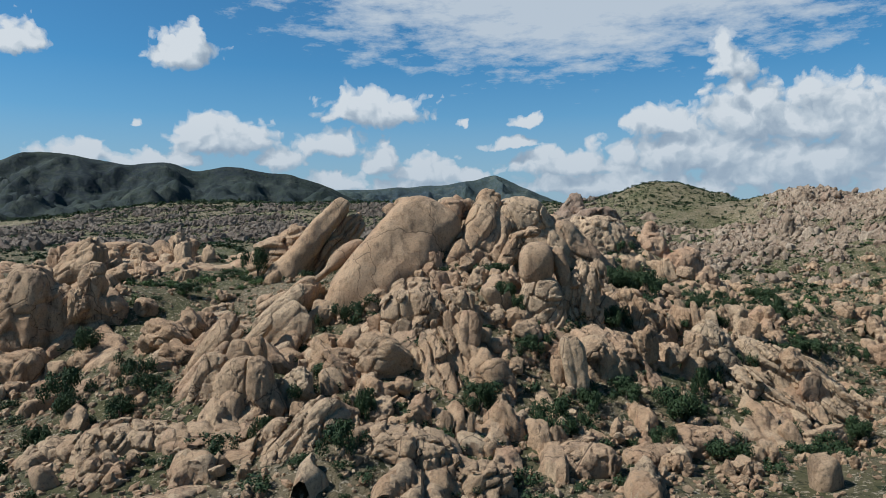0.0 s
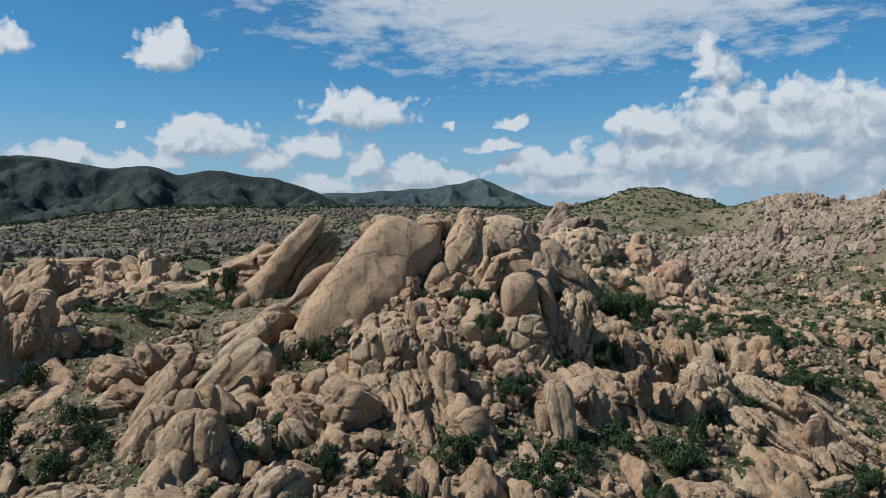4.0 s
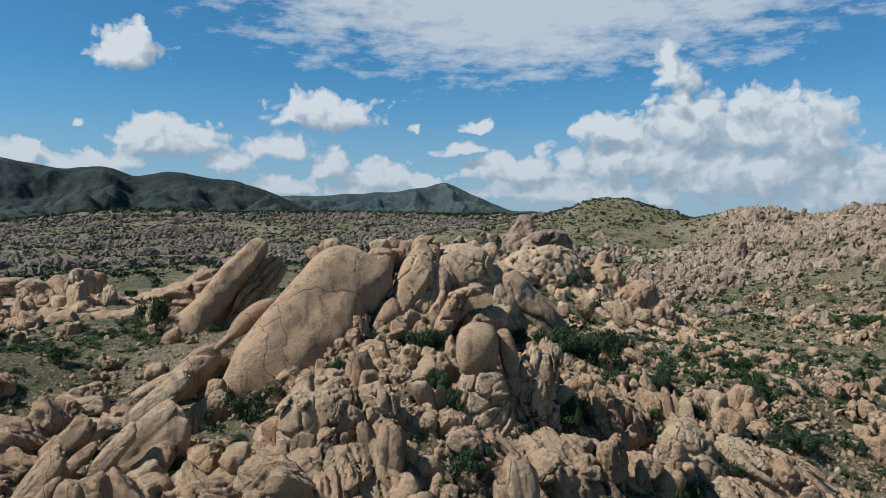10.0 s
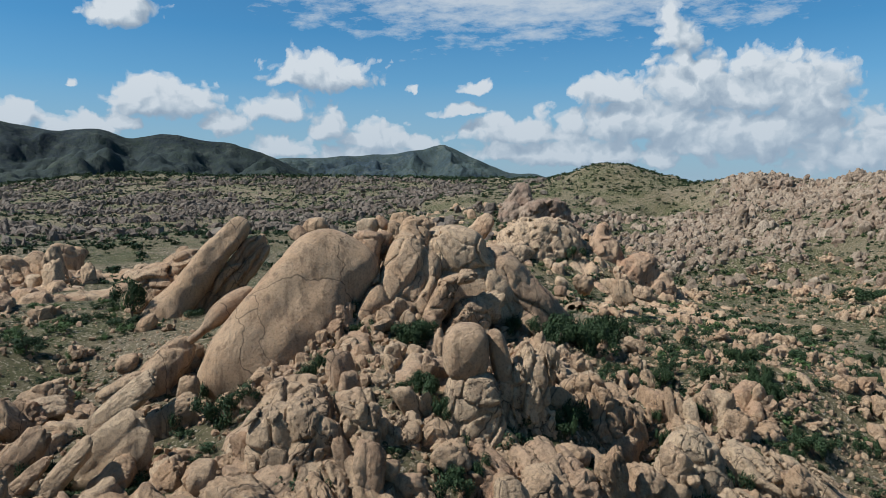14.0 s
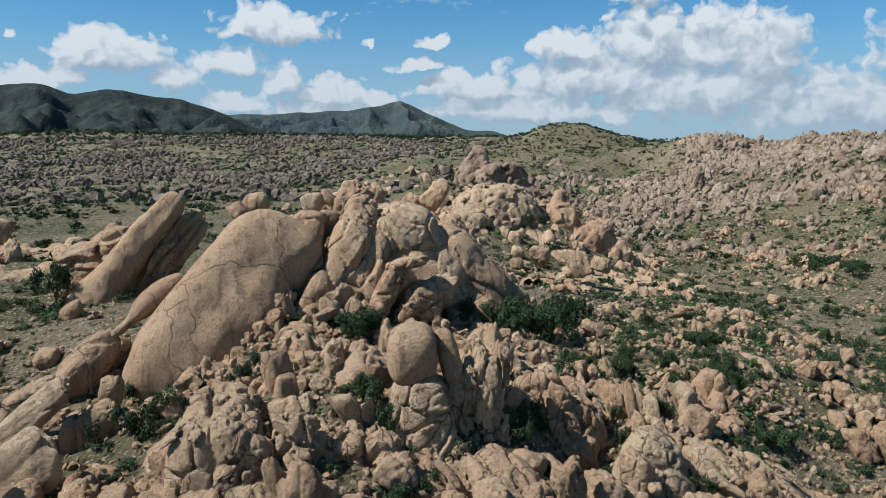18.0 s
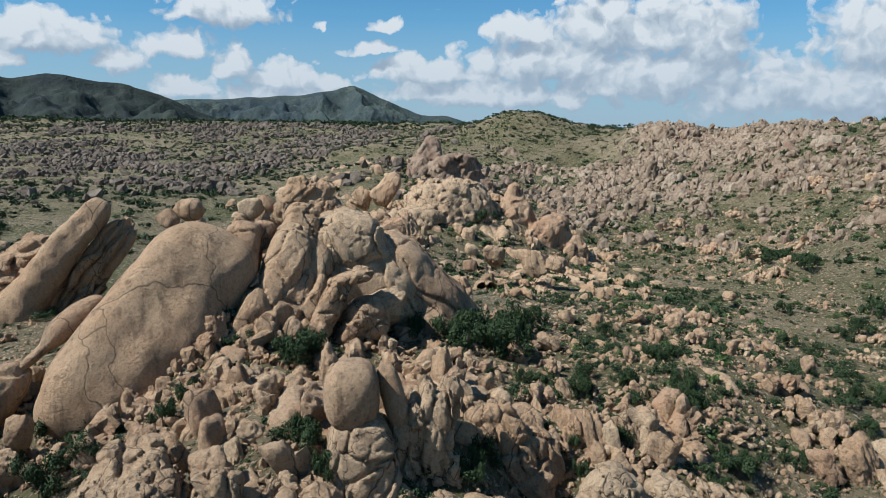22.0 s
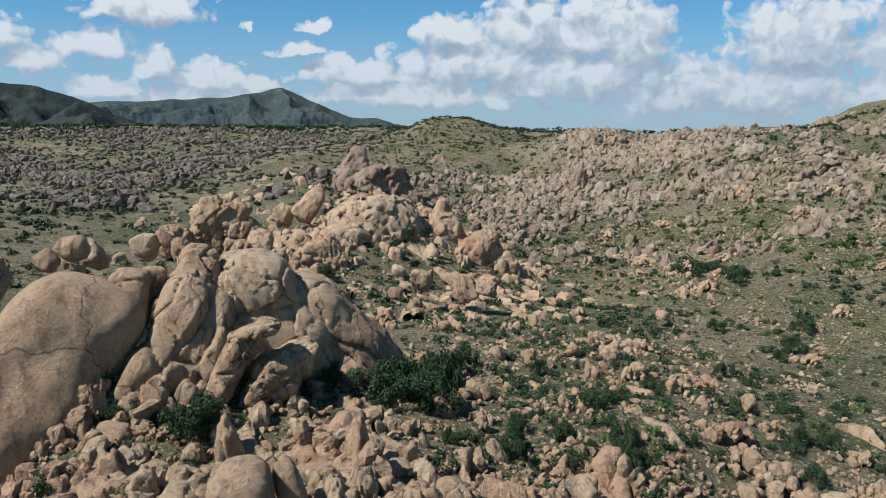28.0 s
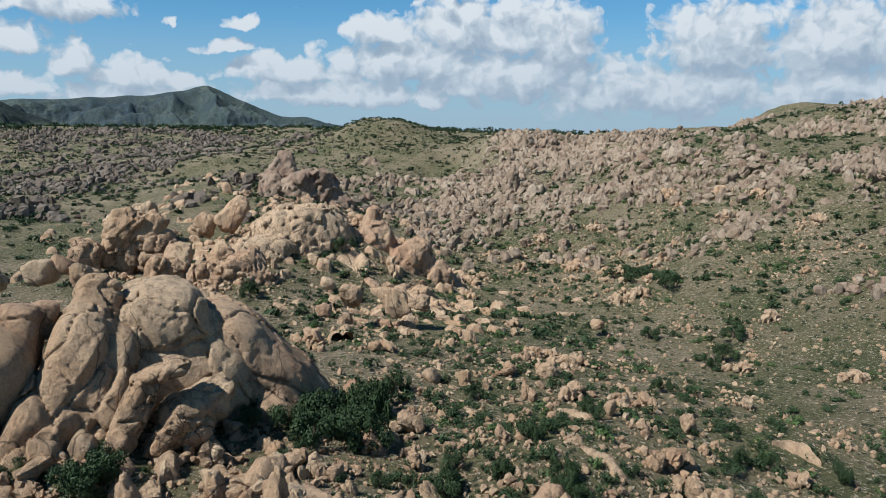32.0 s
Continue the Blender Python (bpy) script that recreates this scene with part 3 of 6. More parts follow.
def stone(name, x, y, z, a, b, c, rx, ry, rz, kind, seed, level):
    key = (kind, seed, level)
    if key not in SHAPES:
        SHAPES[key] = mesh_from("rock", *rock_shape(ord(kind) * 10 + seed, level, *ROCK_KINDS[kind]))
        SHAPES[key].materials.append(GRANITE)
    ob = new(name, SHAPES[key])
    ob.matrix_world = pose(x, y, z, rx, ry, rz) @ Matrix.Diagonal((a, b, c, 1))
    return tagged(ob, ROCK_LABELS.get(name, ROUND if kind == "r" else BLOCKY), "rock", "rocks of the mound" if y < 140 else "rocks of the far outcrops")


stone("granite_boulder", 15.76, 109.06, 16.71, 2.28, 2.05, 2.20, -3, -0, -4, "b", 2, 5)
stone("granite_boulder", -28.06, 119.07, 13.51, 1.35, 1.08, 1.83, -4, 30, -6, "r", 1, 4)
stone("granite_boulder", 3.45, 104.78, 15.96, 1.21, 1.09, 1.77, -3, -0, -4, "r", 4, 4)
stone("granite_boulder", 0.25, 100.71, 14.26, 1.71, 1.54, 1.48, -3, 2, -4, "r", 5, 4)
stone("granite_boulder", 5.89, 105.06, 15.82, 1.12, 1.00, 1.31, -17, 79, -21, "r", 0, 4)
stone("granite_boulder", 8.86, 104.85, 15.97, 1.18, 1.07, 0.95, -3, -9, -4, "b", 7, 4)
stone("granite_boulder", -1.17, 102.93, 16.22, 1.08, 0.86, 2.23, -3, -3, -4, "b", 0, 5)
stone("granite_boulder", -2.49, 103.00, 15.82, 1.15, 1.03, 1.07, -4, -19, -3, "b", 1, 4)
stone("granite_boulder", -5.23, 98.99, 12.52, 0.84, 0.75, 1.80, -3, -1, -4, "r", 4, 4)
stone("granite_boulder", -6.25, 99.03, 12.08, 0.51, 0.46, 1.48, -3, -3, -4, "r", 5, 4)
stone("granite_boulder", -3.76, 100.98, 14.02, 0.99, 0.89, 0.74, -3, 13, -5, "b", 4, 4)
stone("granite_boulder", 1.13, 96.54, 12.71, 1.50, 1.35, 0.95, -3, 9, -5, "b", 5, 4)
stone("granite_boulder", -1.43, 97.75, 13.07, 1.14, 1.03, 0.74, -4, 31, -6, "b", 6, 4)
stone("granite_boulder", 2.29, 101.57, 14.20, 1.13, 1.02, 1.13, -3, 12, -5, "b", 7, 4)
stone("split_rock", -16.38, 95.77, 10.87, 1.22, 0.98, 1.99, -3, 4, -4, "s", 5, 5)
stone("granite_boulder", -26.79, 107.70, 10.68, 1.62, 1.53, 1.47, -3, -0, -4, "r", 0, 4)
stone("leaning_rock", -19.98, 86.68, 12.00, 1.39, 0.97, 4.16, -6, 53, -8, "s", 1, 5)
stone("leaning_rock", -21.31, 90.81, 12.40, 1.02, 0.82, 3.32, -10, 70, -13, "s", 2, 5)
stone("leaning_rock", -18.12, 79.01, 10.01, 2.46, 1.11, 4.21, -4, 41, -7, "s", 3, 5)
stone("leaning_rock", -15.58, 86.90, 10.65, 1.46, 0.87, 3.78, -5, 51, -8, "s", 4, 5)
stone("leaning_rock", -24.89, 79.49, 10.09, 1.37, 0.82, 3.91, -4, 39, -7, "s", 5, 5)
stone("leaning_rock", -22.93, 76.31, 9.69, 0.67, 0.54, 2.42, -5, 49, -8, "s", 0, 5)
stone("leaning_rock", -20.23, 76.16, 10.29, 0.90, 0.63, 3.08, -5, 45, -7, "s", 1, 5)
stone("granite_boulder", -31.55, 91.93, 8.77, 1.72, 1.20, 3.24, -5, 48, -8, "b", 2, 5)
stone("granite_boulder", -31.46, 97.99, 9.44, 1.55, 1.24, 2.78, -7, 63, -11, "b", 3, 5)
stone("granite_boulder", -26.77, 94.58, 8.29, 1.49, 1.19, 1.27, -4, 20, -5, "b", 4, 4)
stone("granite_boulder", -9.52, 74.81, 10.17, 1.11, 1.00, 1.76, -3, 2, -4, "s", 5, 5)
stone("split_rock", 0.96, 72.73, 11.60, 0.74, 0.66, 2.71, -3, -16, -3, "s", 5, 5)
stone("split_rock", 1.09, 78.88, 13.72, 1.30, 1.17, 2.05, -3, -4, -4, "s", 2, 5)
stone("standing_rock", 2.69, 71.61, 11.58, 1.23, 1.11, 2.15, -3, -2, -4, "s", 3, 5)
stone("granite_boulder", 4.24, 72.48, 11.16, 0.74, 0.66, 1.04, -3, 3, -4, "r", 4, 4)
stone("standing_rock", 3.35, 76.65, 12.78, 0.93, 0.84, 1.33, -3, 2, -4, "s", 5, 4)
stone("granite_boulder", 7.36, 79.32, 11.70, 1.42, 1.28, 1.37, -3, -2, -4, "r", 0, 4)
stone("granite_boulder", 5.16, 77.48, 11.98, 1.04, 0.94, 1.10, -3, -15, -3, "b", 3, 4)
stone("granite_boulder", 8.09, 78.28, 11.95, 0.53, 0.48, 0.89, -3, -3, -4, "b", 4, 4)
stone("granite_boulder", 7.86, 81.37, 13.08, 0.86, 0.78, 0.84, -3, -0, -4, "b", 5, 4)
stone("standing_rock", 27.49, 86.77, 9.84, 0.68, 0.61, 1.80, -3, -9, -3, "s", 2, 5)
stone("standing_rock", 29.06, 87.66, 9.85, 0.46, 0.41, 1.27, -3, -7, -4, "s", 3, 4)
stone("standing_rock", 32.34, 88.46, 10.29, 0.75, 0.68, 1.76, -3, -10, -3, "s", 4, 5)
stone("standing_rock", 33.87, 88.34, 10.10, 0.75, 0.68, 1.60, -3, -16, -3, "s", 5, 4)
stone("standing_rock", 30.89, 88.57, 10.37, 0.46, 0.42, 1.54, -3, -2, -4, "s", 0, 4)
stone("granite_boulder", 36.23, 88.19, 10.31, 1.28, 1.15, 1.74, -3, -0, -4, "b", 3, 4)
stone("granite_boulder", 36.40, 86.11, 9.26, 1.13, 1.01, 1.44, -3, 11, -5, "b", 4, 4)
stone("granite_boulder", 27.15, 76.60, 9.15, 1.30, 1.17, 1.72, -3, -12, -3, "b", 7, 5)
stone("granite_boulder", 28.07, 75.50, 8.50, 0.71, 0.64, 0.59, -3, 7, -4, "r", 0, 4)
stone("granite_boulder", 18.94, 78.31, 9.49, 2.06, 1.85, 1.30, -3, -3, -4, "r", 1, 5)
stone("granite_boulder", 16.14, 78.49, 9.10, 0.78, 0.71, 1.76, -10, 71, -14, "b", 2, 5)
stone("granite_boulder", 12.58, 72.72, 9.26, 1.01, 0.91, 1.39, -3, -3, -4, "s", 3, 5)
stone("granite_boulder", 15.07, 72.57, 9.63, 1.45, 1.31, 1.11, -3, -6, -4, "b", 4, 5)
stone("granite_boulder", 18.51, 73.31, 9.36, 1.35, 1.21, 1.02, -3, -7, -4, "b", 5, 4)
stone("split_rock", 20.97, 74.17, 9.86, 1.37, 1.23, 1.75, -3, -12, -3, "g", 4, 5)
stone("leaning_rock", -22.61, 68.60, 10.05, 1.40, 0.98, 3.44, -3, 39, -2, "s", 1, 5)
stone("granite_boulder", -12.77, 62.39, 6.35, 0.78, 0.74, 0.71, -2, 0, -0, "r", 2, 4)
stone("standing_rock", 12.92, 70.12, 8.10, 1.27, 1.14, 3.30, -2, -12, 0, "s", 3, 5)
stone("standing_rock", 11.78, 71.10, 7.41, 1.12, 1.01, 2.55, -2, -9, 0, "s", 4, 5)
stone("granite_boulder", 16.60, 73.10, 7.45, 2.42, 1.93, 2.95, -2, -13, 0, "g", 1, 5)
stone("granite_boulder", -6.07, 69.80, 9.64, 2.85, 1.71, 1.92, -2, 4, -0, "b", 7, 5)
stone("granite_boulder", -9.30, 72.84, 10.66, 1.32, 1.18, 1.55, -2, 2, -0, "r", 0, 4)
stone("granite_boulder", -10.31, 70.80, 9.23, 1.67, 1.50, 1.15, -2, 14, -1, "b", 1, 4)
stone("granite_boulder", -10.00, 68.75, 7.98, 1.89, 1.32, 1.43, -3, 49, -2, "b", 2, 5)
stone("standing_rock", 0.21, 58.65, 5.59, 0.59, 0.54, 1.47, -2, -2, -0, "s", 3, 5)
stone("standing_rock", 1.34, 58.64, 5.58, 0.50, 0.45, 1.47, -2, 4, -0, "s", 4, 5)
stone("standing_rock", 2.30, 58.64, 5.58, 0.41, 0.37, 1.65, -2, 3, -0, "s", 5, 5)
stone("granite_boulder", -3.71, 65.72, 7.57, 1.13, 1.02, 0.86, -2, 27, -1, "r", 0, 4)
stone("granite_boulder", -24.86, 60.68, 5.30, 0.81, 0.73, 0.67, -2, 6, -0, "r", 2, 4)
stone("granite_boulder", 12.77, 64.54, 2.99, 0.81, 0.73, 0.39, -2, 15, -1, "r", 3, 4)
stone("granite_boulder", 14.04, 64.54, 3.03, 0.66, 0.59, 0.43, -2, 7, -0, "r", 4, 4)
stone("granite_boulder", 6.58, 63.06, 4.32, 0.79, 0.75, 0.55, -2, -5, 0, "r", 5, 4)
stone("granite_boulder", 37.43, 76.56, 7.68, 1.21, 1.09, 1.27, -2, -18, 1, "b", 5, 4)
stone("granite_boulder", 35.49, 86.56, 10.57, 1.51, 1.36, 1.82, -2, 4, -0, "b", 6, 4)
stone("granite_boulder", 36.19, 84.53, 9.66, 1.34, 1.20, 1.51, -2, -6, 0, "b", 7, 4)
stone("granite_boulder", 23.71, 63.53, 3.19, 1.99, 1.60, 1.05, -2, -6, 0, "b", 0, 5)
stone("granite_boulder", 21.51, 65.54, 3.39, 1.13, 1.02, 0.46, -2, -16, 0, "b", 1, 4)
stone("granite_boulder", 20.17, 61.52, 2.73, 1.35, 1.21, 0.78, -2, 9, -0, "b", 2, 4)
stone("granite_boulder", 36.64, 68.46, 1.63, 1.08, 0.97, 2.22, -8, 76, -8, "b", 3, 5)
stone("standing_rock", -48.31, 98.46, 13.51, 1.87, 1.68, 4.61, -2, 3, -0, "s", 0, 5)
stone("standing_rock", -49.02, 96.39, 11.61, 1.53, 1.37, 2.30, -2, -4, 0, "g", 3, 5)
stone("granite_boulder", -50.16, 109.51, 14.67, 1.48, 1.18, 2.19, -7, 73, -6, "b", 6, 4)
stone("granite_boulder", -62.30, 122.55, 15.20, 3.42, 2.39, 5.01, -3, 47, -2, "b", 7, 5)
stone("granite_boulder", -45.39, 90.62, 5.31, 1.51, 1.36, 1.15, -2, 0, -0, "b", 3, 4)
stone("granite_boulder", -48.09, 88.60, 4.81, 1.40, 1.26, 1.00, -2, -10, 0, "r", 2, 4)
stone("granite_boulder", -46.98, 90.60, 4.76, 1.08, 0.97, 0.72, -2, 0, -0, "r", 3, 4)
stone("granite_boulder", -44.65, 80.57, 4.12, 1.59, 1.43, 1.22, -2, -15, 0, "r", 4, 4)
stone("granite_boulder", -41.88, 100.79, 10.70, 1.68, 1.51, 1.48, -2, -3, -0, "b", 7, 4)
stone("granite_boulder", -69.18, 162.34, 12.94, 3.25, 2.93, 1.93, -3, 43, -2, "r", 0, 4)
stone("outcrop_rock", -65.79, 182.45, 16.21, 3.37, 3.03, 3.67, -2, 26, -1, "b", 1, 4)
stone("outcrop_rock", -67.34, 174.46, 16.38, 3.50, 3.15, 1.86, -2, 35, -1, "r", 2, 4)
stone("outcrop_rock", -71.34, 170.45, 15.93, 4.24, 3.81, 2.55, -2, 16, -1, "r", 3, 5)
stone("outcrop_rock", -77.95, 168.48, 16.59, 4.73, 4.25, 2.45, -2, -8, 0, "r", 4, 5)
stone("outcrop_rock", -82.45, 166.46, 15.81, 4.67, 4.20, 2.11, -2, 19, -1, "r", 5, 5)
stone("outcrop_rock", -46.84, 143.38, 13.35, 1.72, 1.55, 1.30, -3, 42, -2, "r", 0, 4)
stone("granite_boulder", -32.83, 84.85, 9.37, 3.02, 2.11, 1.54, -2, 13, -1, "b", 7, 5)
stone("granite_boulder", -31.07, 88.86, 9.82, 2.11, 1.69, 1.49, -3, 45, -2, "b", 0, 4)
stone("granite_boulder", -29.35, 92.87, 10.20, 2.21, 1.77, 1.10, -2, 0, -0, "b", 1, 4)
stone("granite_boulder", -25.33, 88.82, 8.77, 2.11, 1.69, 1.45, -2, 14, -1, "b", 2, 4)
stone("granite_boulder", -29.52, 80.79, 7.93, 1.91, 1.53, 1.21, -2, 24, -1, "b", 3, 4)
stone("granite_boulder", -35.79, 86.81, 8.20, 1.72, 1.37, 1.38, -4, 61, -4, "r", 0, 4)
stone("granite_boulder", -27.78, 82.78, 7.66, 1.31, 1.05, 1.54, -2, 32, -1, "b", 5, 4)
stone("granite_boulder", -4.80, 100.57, 12.31, 0.93, 0.84, 1.90, -9, -11, -11, "s", 2, 5)
stone("granite_boulder", -2.56, 101.69, 15.93, 0.79, 0.71, 1.63, -20, 62, -30, "b", 7, 5)
stone("granite_boulder", -2.38, 102.87, 17.02, 0.80, 0.72, 1.19, -31, 72, -43, "b", 0, 4)
stone("granite_boulder", -0.96, 103.48, 16.41, 0.98, 0.78, 2.21, -9, -10, -11, "b", 1, 5)
stone("granite_boulder", 1.96, 97.19, 13.86, 1.11, 1.00, 1.19, -17, 57, -27, "b", 2, 4)
stone("granite_boulder", -1.07, 96.84, 13.77, 0.89, 0.80, 0.72, -17, 58, -28, "b", 3, 4)
stone("granite_boulder", 0.60, 100.78, 14.79, 1.58, 1.42, 1.14, -9, 7, -14, "r", 2, 4)
stone("granite_boulder", 2.99, 101.21, 14.45, 0.96, 0.87, 1.00, -9, 8, -14, "r", 3, 4)
stone("granite_boulder", 3.66, 103.63, 16.41, 1.16, 1.05, 1.66, -9, 0, -13, "r", 4, 4)
stone("granite_boulder", 6.38, 104.02, 16.24, 1.23, 1.11, 1.29, -12, 40, -21, "r", 5, 4)
stone("granite_boulder", 8.88, 104.45, 16.07, 1.14, 1.02, 1.22, -10, 20, -16, "b", 0, 4)
stone("granite_boulder", 7.76, 85.76, 14.61, 0.72, 0.65, 0.85, -18, 59, -29, "b", 1, 4)
stone("granite_boulder", 6.38, 88.42, 16.17, 0.83, 0.75, 0.88, -9, 7, -14, "r", 2, 4)
stone("granite_boulder", 7.71, 88.06, 15.83, 0.88, 0.79, 0.69, -10, 18, -16, "r", 3, 4)
stone("granite_boulder", 11.63, 106.53, 13.92, 1.19, 1.07, 1.05, -9, 8, -14, "b", 4, 4)
stone("granite_boulder", 14.45, 107.96, 13.87, 1.83, 1.65, 1.11, -9, 16, -16, "b", 5, 4)
stone("granite_boulder", 18.14, 109.16, 13.70, 1.38, 1.24, 0.94, -9, 0, -13, "b", 6, 4)
stone("granite_boulder", 20.32, 106.42, 12.70, 1.04, 0.93, 1.09, -9, 11, -15, "b", 7, 4)
stone("granite_boulder", 3.52, 80.68, 15.69, 0.86, 0.77, 0.86, -12, 40, -21, "b", 2, 4)
stone("granite_boulder", -4.86, 87.20, 13.07, 0.83, 0.74, 1.14, -9, 5, -14, "b", 3, 4)
stone("granite_boulder", -1.22, 86.41, 13.36, 0.70, 0.63, 0.83, -9, 4, -14, "b", 4, 4)
stone("outcrop_rock", -6.70, 130.12, 25.95, 2.04, 1.84, 1.74, -12, 39, -20, "r", 1, 4)
stone("outcrop_rock", -9.25, 128.45, 24.91, 1.43, 1.28, 1.26, -13, 44, -22, "r", 2, 4)
stone("outcrop_rock", 1.01, 130.41, 25.84, 1.87, 1.68, 1.80, -16, 55, -26, "r", 3, 4)
stone("outcrop_rock", 2.95, 130.07, 26.47, 1.27, 1.14, 1.09, -11, 31, -18, "r", 4, 4)
stone("outcrop_rock", 5.04, 128.34, 25.18, 1.48, 1.33, 1.59, -11, 35, -19, "b", 1, 4)
stone("outcrop_rock", 5.89, 197.73, 21.71, 2.97, 2.67, 4.65, -11, 33, -19, "b", 2, 5)
stone("outcrop_rock", 11.33, 196.48, 21.70, 2.32, 2.09, 3.76, -11, 31, -18, "b", 3, 4)
stone("granite_boulder", 47.46, 99.86, 11.02, 1.04, 0.93, 1.62, -25, 68, -37, "b", 4, 4)
stone("granite_boulder", 51.31, 98.53, 10.56, 0.85, 0.76, 0.55, -9, 9, -14, "r", 3, 4)
stone("granite_boulder", 53.85, 95.55, 10.74, 0.47, 0.42, 0.75, -9, -11, -11, "b", 6, 4)
stone("granite_boulder", 89.84, 158.65, 3.72, 1.39, 1.25, 0.98, -9, 0, -13, "b", 7, 4)
stone("standing_rock", 36.15, 87.13, 10.94, 0.98, 0.88, 1.90, -9, -15, -11, "s", 0, 5)
stone("standing_rock", 34.52, 86.33, 10.12, 0.63, 0.56, 1.46, -9, -9, -11, "s", 1, 5)
stone("standing_rock", 32.19, 85.88, 10.46, 0.71, 0.64, 1.81, -9, -11, -11, "s", 2, 5)
stone("standing_rock", 30.44, 86.38, 11.03, 0.47, 0.43, 1.92, -9, -10, -11, "s", 3, 5)
stone("leaning_rock", 60.75, 86.87, 5.76, 1.61, 1.29, 2.42, -10, -19, -10, "s", 4, 5)
stone("leaning_rock", 56.22, 85.92, 6.33, 1.83, 1.46, 2.23, -10, -20, -10, "g", 4, 5)
stone("leaning_rock", 52.81, 85.67, 6.33, 1.28, 1.03, 1.62, -10, -18, -10, "b", 6, 5)
stone("outcrop_rock", 30.41, 229.72, 20.46, 3.18, 2.54, 5.68, -12, 41, -21, "s", 0, 5)
stone("outcrop_rock", 23.47, 230.88, 17.83, 2.38, 2.14, 3.02, -10, 23, -17, "b", 3, 4)
stone("outcrop_rock", 28.45, 185.59, 14.83, 3.73, 2.99, 4.23, -10, -17, -10, "g", 5, 5)
stone("outcrop_rock", 52.68, 192.15, 5.18, 4.06, 3.25, 3.12, -9, -12, -11, "g", 4, 4)
stone("outcrop_rock", 60.27, 190.35, 4.85, 4.06, 3.25, 3.45, -9, -11, -11, "g", 5, 4)
stone("outcrop_rock", -11.85, 170.03, 18.53, 2.44, 2.20, 2.07, -13, 44, -25, "b", 0, 4)
stone("outcrop_rock", -13.99, 165.30, 18.04, 1.87, 1.69, 1.69, -11, 33, -22, "b", 1, 4)
stone("outcrop_rock", 9.48, 234.93, 20.05, 3.60, 3.24, 3.18, -9, -13, -20, "b", 2, 4)
stone("outcrop_rock", 3.61, 237.05, 18.83, 2.88, 2.59, 2.62, -10, -16, -19, "b", 3, 4)
stone("outcrop_rock", 15.76, 189.40, 17.17, 3.36, 2.69, 2.59, -9, 13, -24, "g", 0, 4)
stone("outcrop_rock", 23.90, 188.19, 16.27, 2.84, 2.28, 2.62, -9, -12, -20, "g", 1, 4)
stone("outcrop_rock", 29.36, 185.64, 14.09, 2.84, 2.28, 3.33, -10, -20, -18, "g", 2, 4)
stone("outcrop_rock", -2.51, 163.38, 20.11, 2.17, 1.95, 1.86, -10, 28, -27, "r", 3, 4)
stone("outcrop_rock", 36.20, 154.96, 12.44, 1.30, 1.17, 1.40, -9, -5, -21, "r", 4, 4)
stone("outcrop_rock", 43.08, 163.16, 12.62, 2.23, 1.78, 2.33, -9, 13, -24, "g", 5, 4)
stone("outcrop_rock", 49.80, 160.31, 11.64, 2.23, 1.78, 2.96, -10, -20, -18, "g", 6, 4)
stone("outcrop_rock", 53.63, 158.75, 11.38, 1.72, 1.38, 1.54, -9, 10, -23, "b", 3, 4)
stone("granite_boulder", 28.56, 102.07, 10.58, 1.03, 0.92, 0.86, -10, 17, -25, "b", 4, 4)
stone("granite_boulder", 27.36, 103.74, 11.18, 0.78, 0.70, 0.67, -9, 11, -24, "b", 5, 4)
stone("granite_boulder", 32.73, 102.00, 11.52, 0.68, 0.61, 0.66, -9, 0, -22, "b", 6, 4)
stone("granite_boulder", 20.20, 106.79, 12.31, 0.94, 0.85, 1.05, -9, 7, -23, "b", 7, 4)
stone("granite_boulder", 18.50, 108.70, 13.14, 1.17, 1.05, 0.81, -9, 10, -23, "b", 0, 4)
stone("granite_boulder", 15.53, 109.84, 12.90, 1.33, 1.19, 0.84, -10, 18, -25, "b", 1, 4)
stone("granite_boulder", 53.76, 95.50, 10.21, 0.81, 0.73, 1.08, -9, -3, -21, "b", 2, 4)
stone("granite_boulder", 59.62, 125.48, 8.94, 1.41, 1.27, 1.19, -9, -9, -20, "b", 3, 4)
stone("granite_boulder", 3.56, 104.26, 16.09, 1.26, 1.13, 1.80, -9, 5, -23, "r", 4, 5)
stone("granite_boulder", 6.08, 105.37, 15.69, 1.30, 1.17, 1.21, -9, 3, -22, "r", 5, 4)
stone("granite_boulder", 8.60, 103.99, 16.14, 1.20, 1.08, 1.07, -10, 15, -24, "r", 0, 4)
stone("granite_boulder", -12.70, 76.55, 8.92, 1.37, 1.10, 1.53, -4, 26, -6, "b", 7, 5)
stone("split_rock", -7.03, 73.22, 10.32, 1.08, 0.87, 1.17, -4, 22, -5, "s", 2, 4)
stone("granite_boulder", -12.72, 80.58, 9.02, 1.23, 1.10, 1.32, -4, 22, -5, "b", 1, 4)
stone("leaning_rock", -31.11, 95.92, 8.83, 1.21, 0.97, 3.02, -4, -37, -1, "s", 4, 5)
stone("leaning_rock", -28.10, 83.64, 8.47, 1.01, 0.81, 1.98, -4, 39, -7, "s", 5, 5)
stone("leaning_rock", -16.76, 76.86, 9.23, 1.37, 0.96, 2.10, -5, 45, -7, "s", 0, 5)
stone("standing_rock", 5.64, 72.32, 10.06, 1.30, 1.17, 1.00, -3, -13, -3, "s", 1, 4)
stone("granite_boulder", 10.23, 74.95, 9.13, 1.37, 1.24, 1.30, -3, -15, -3, "b", 7, 4)
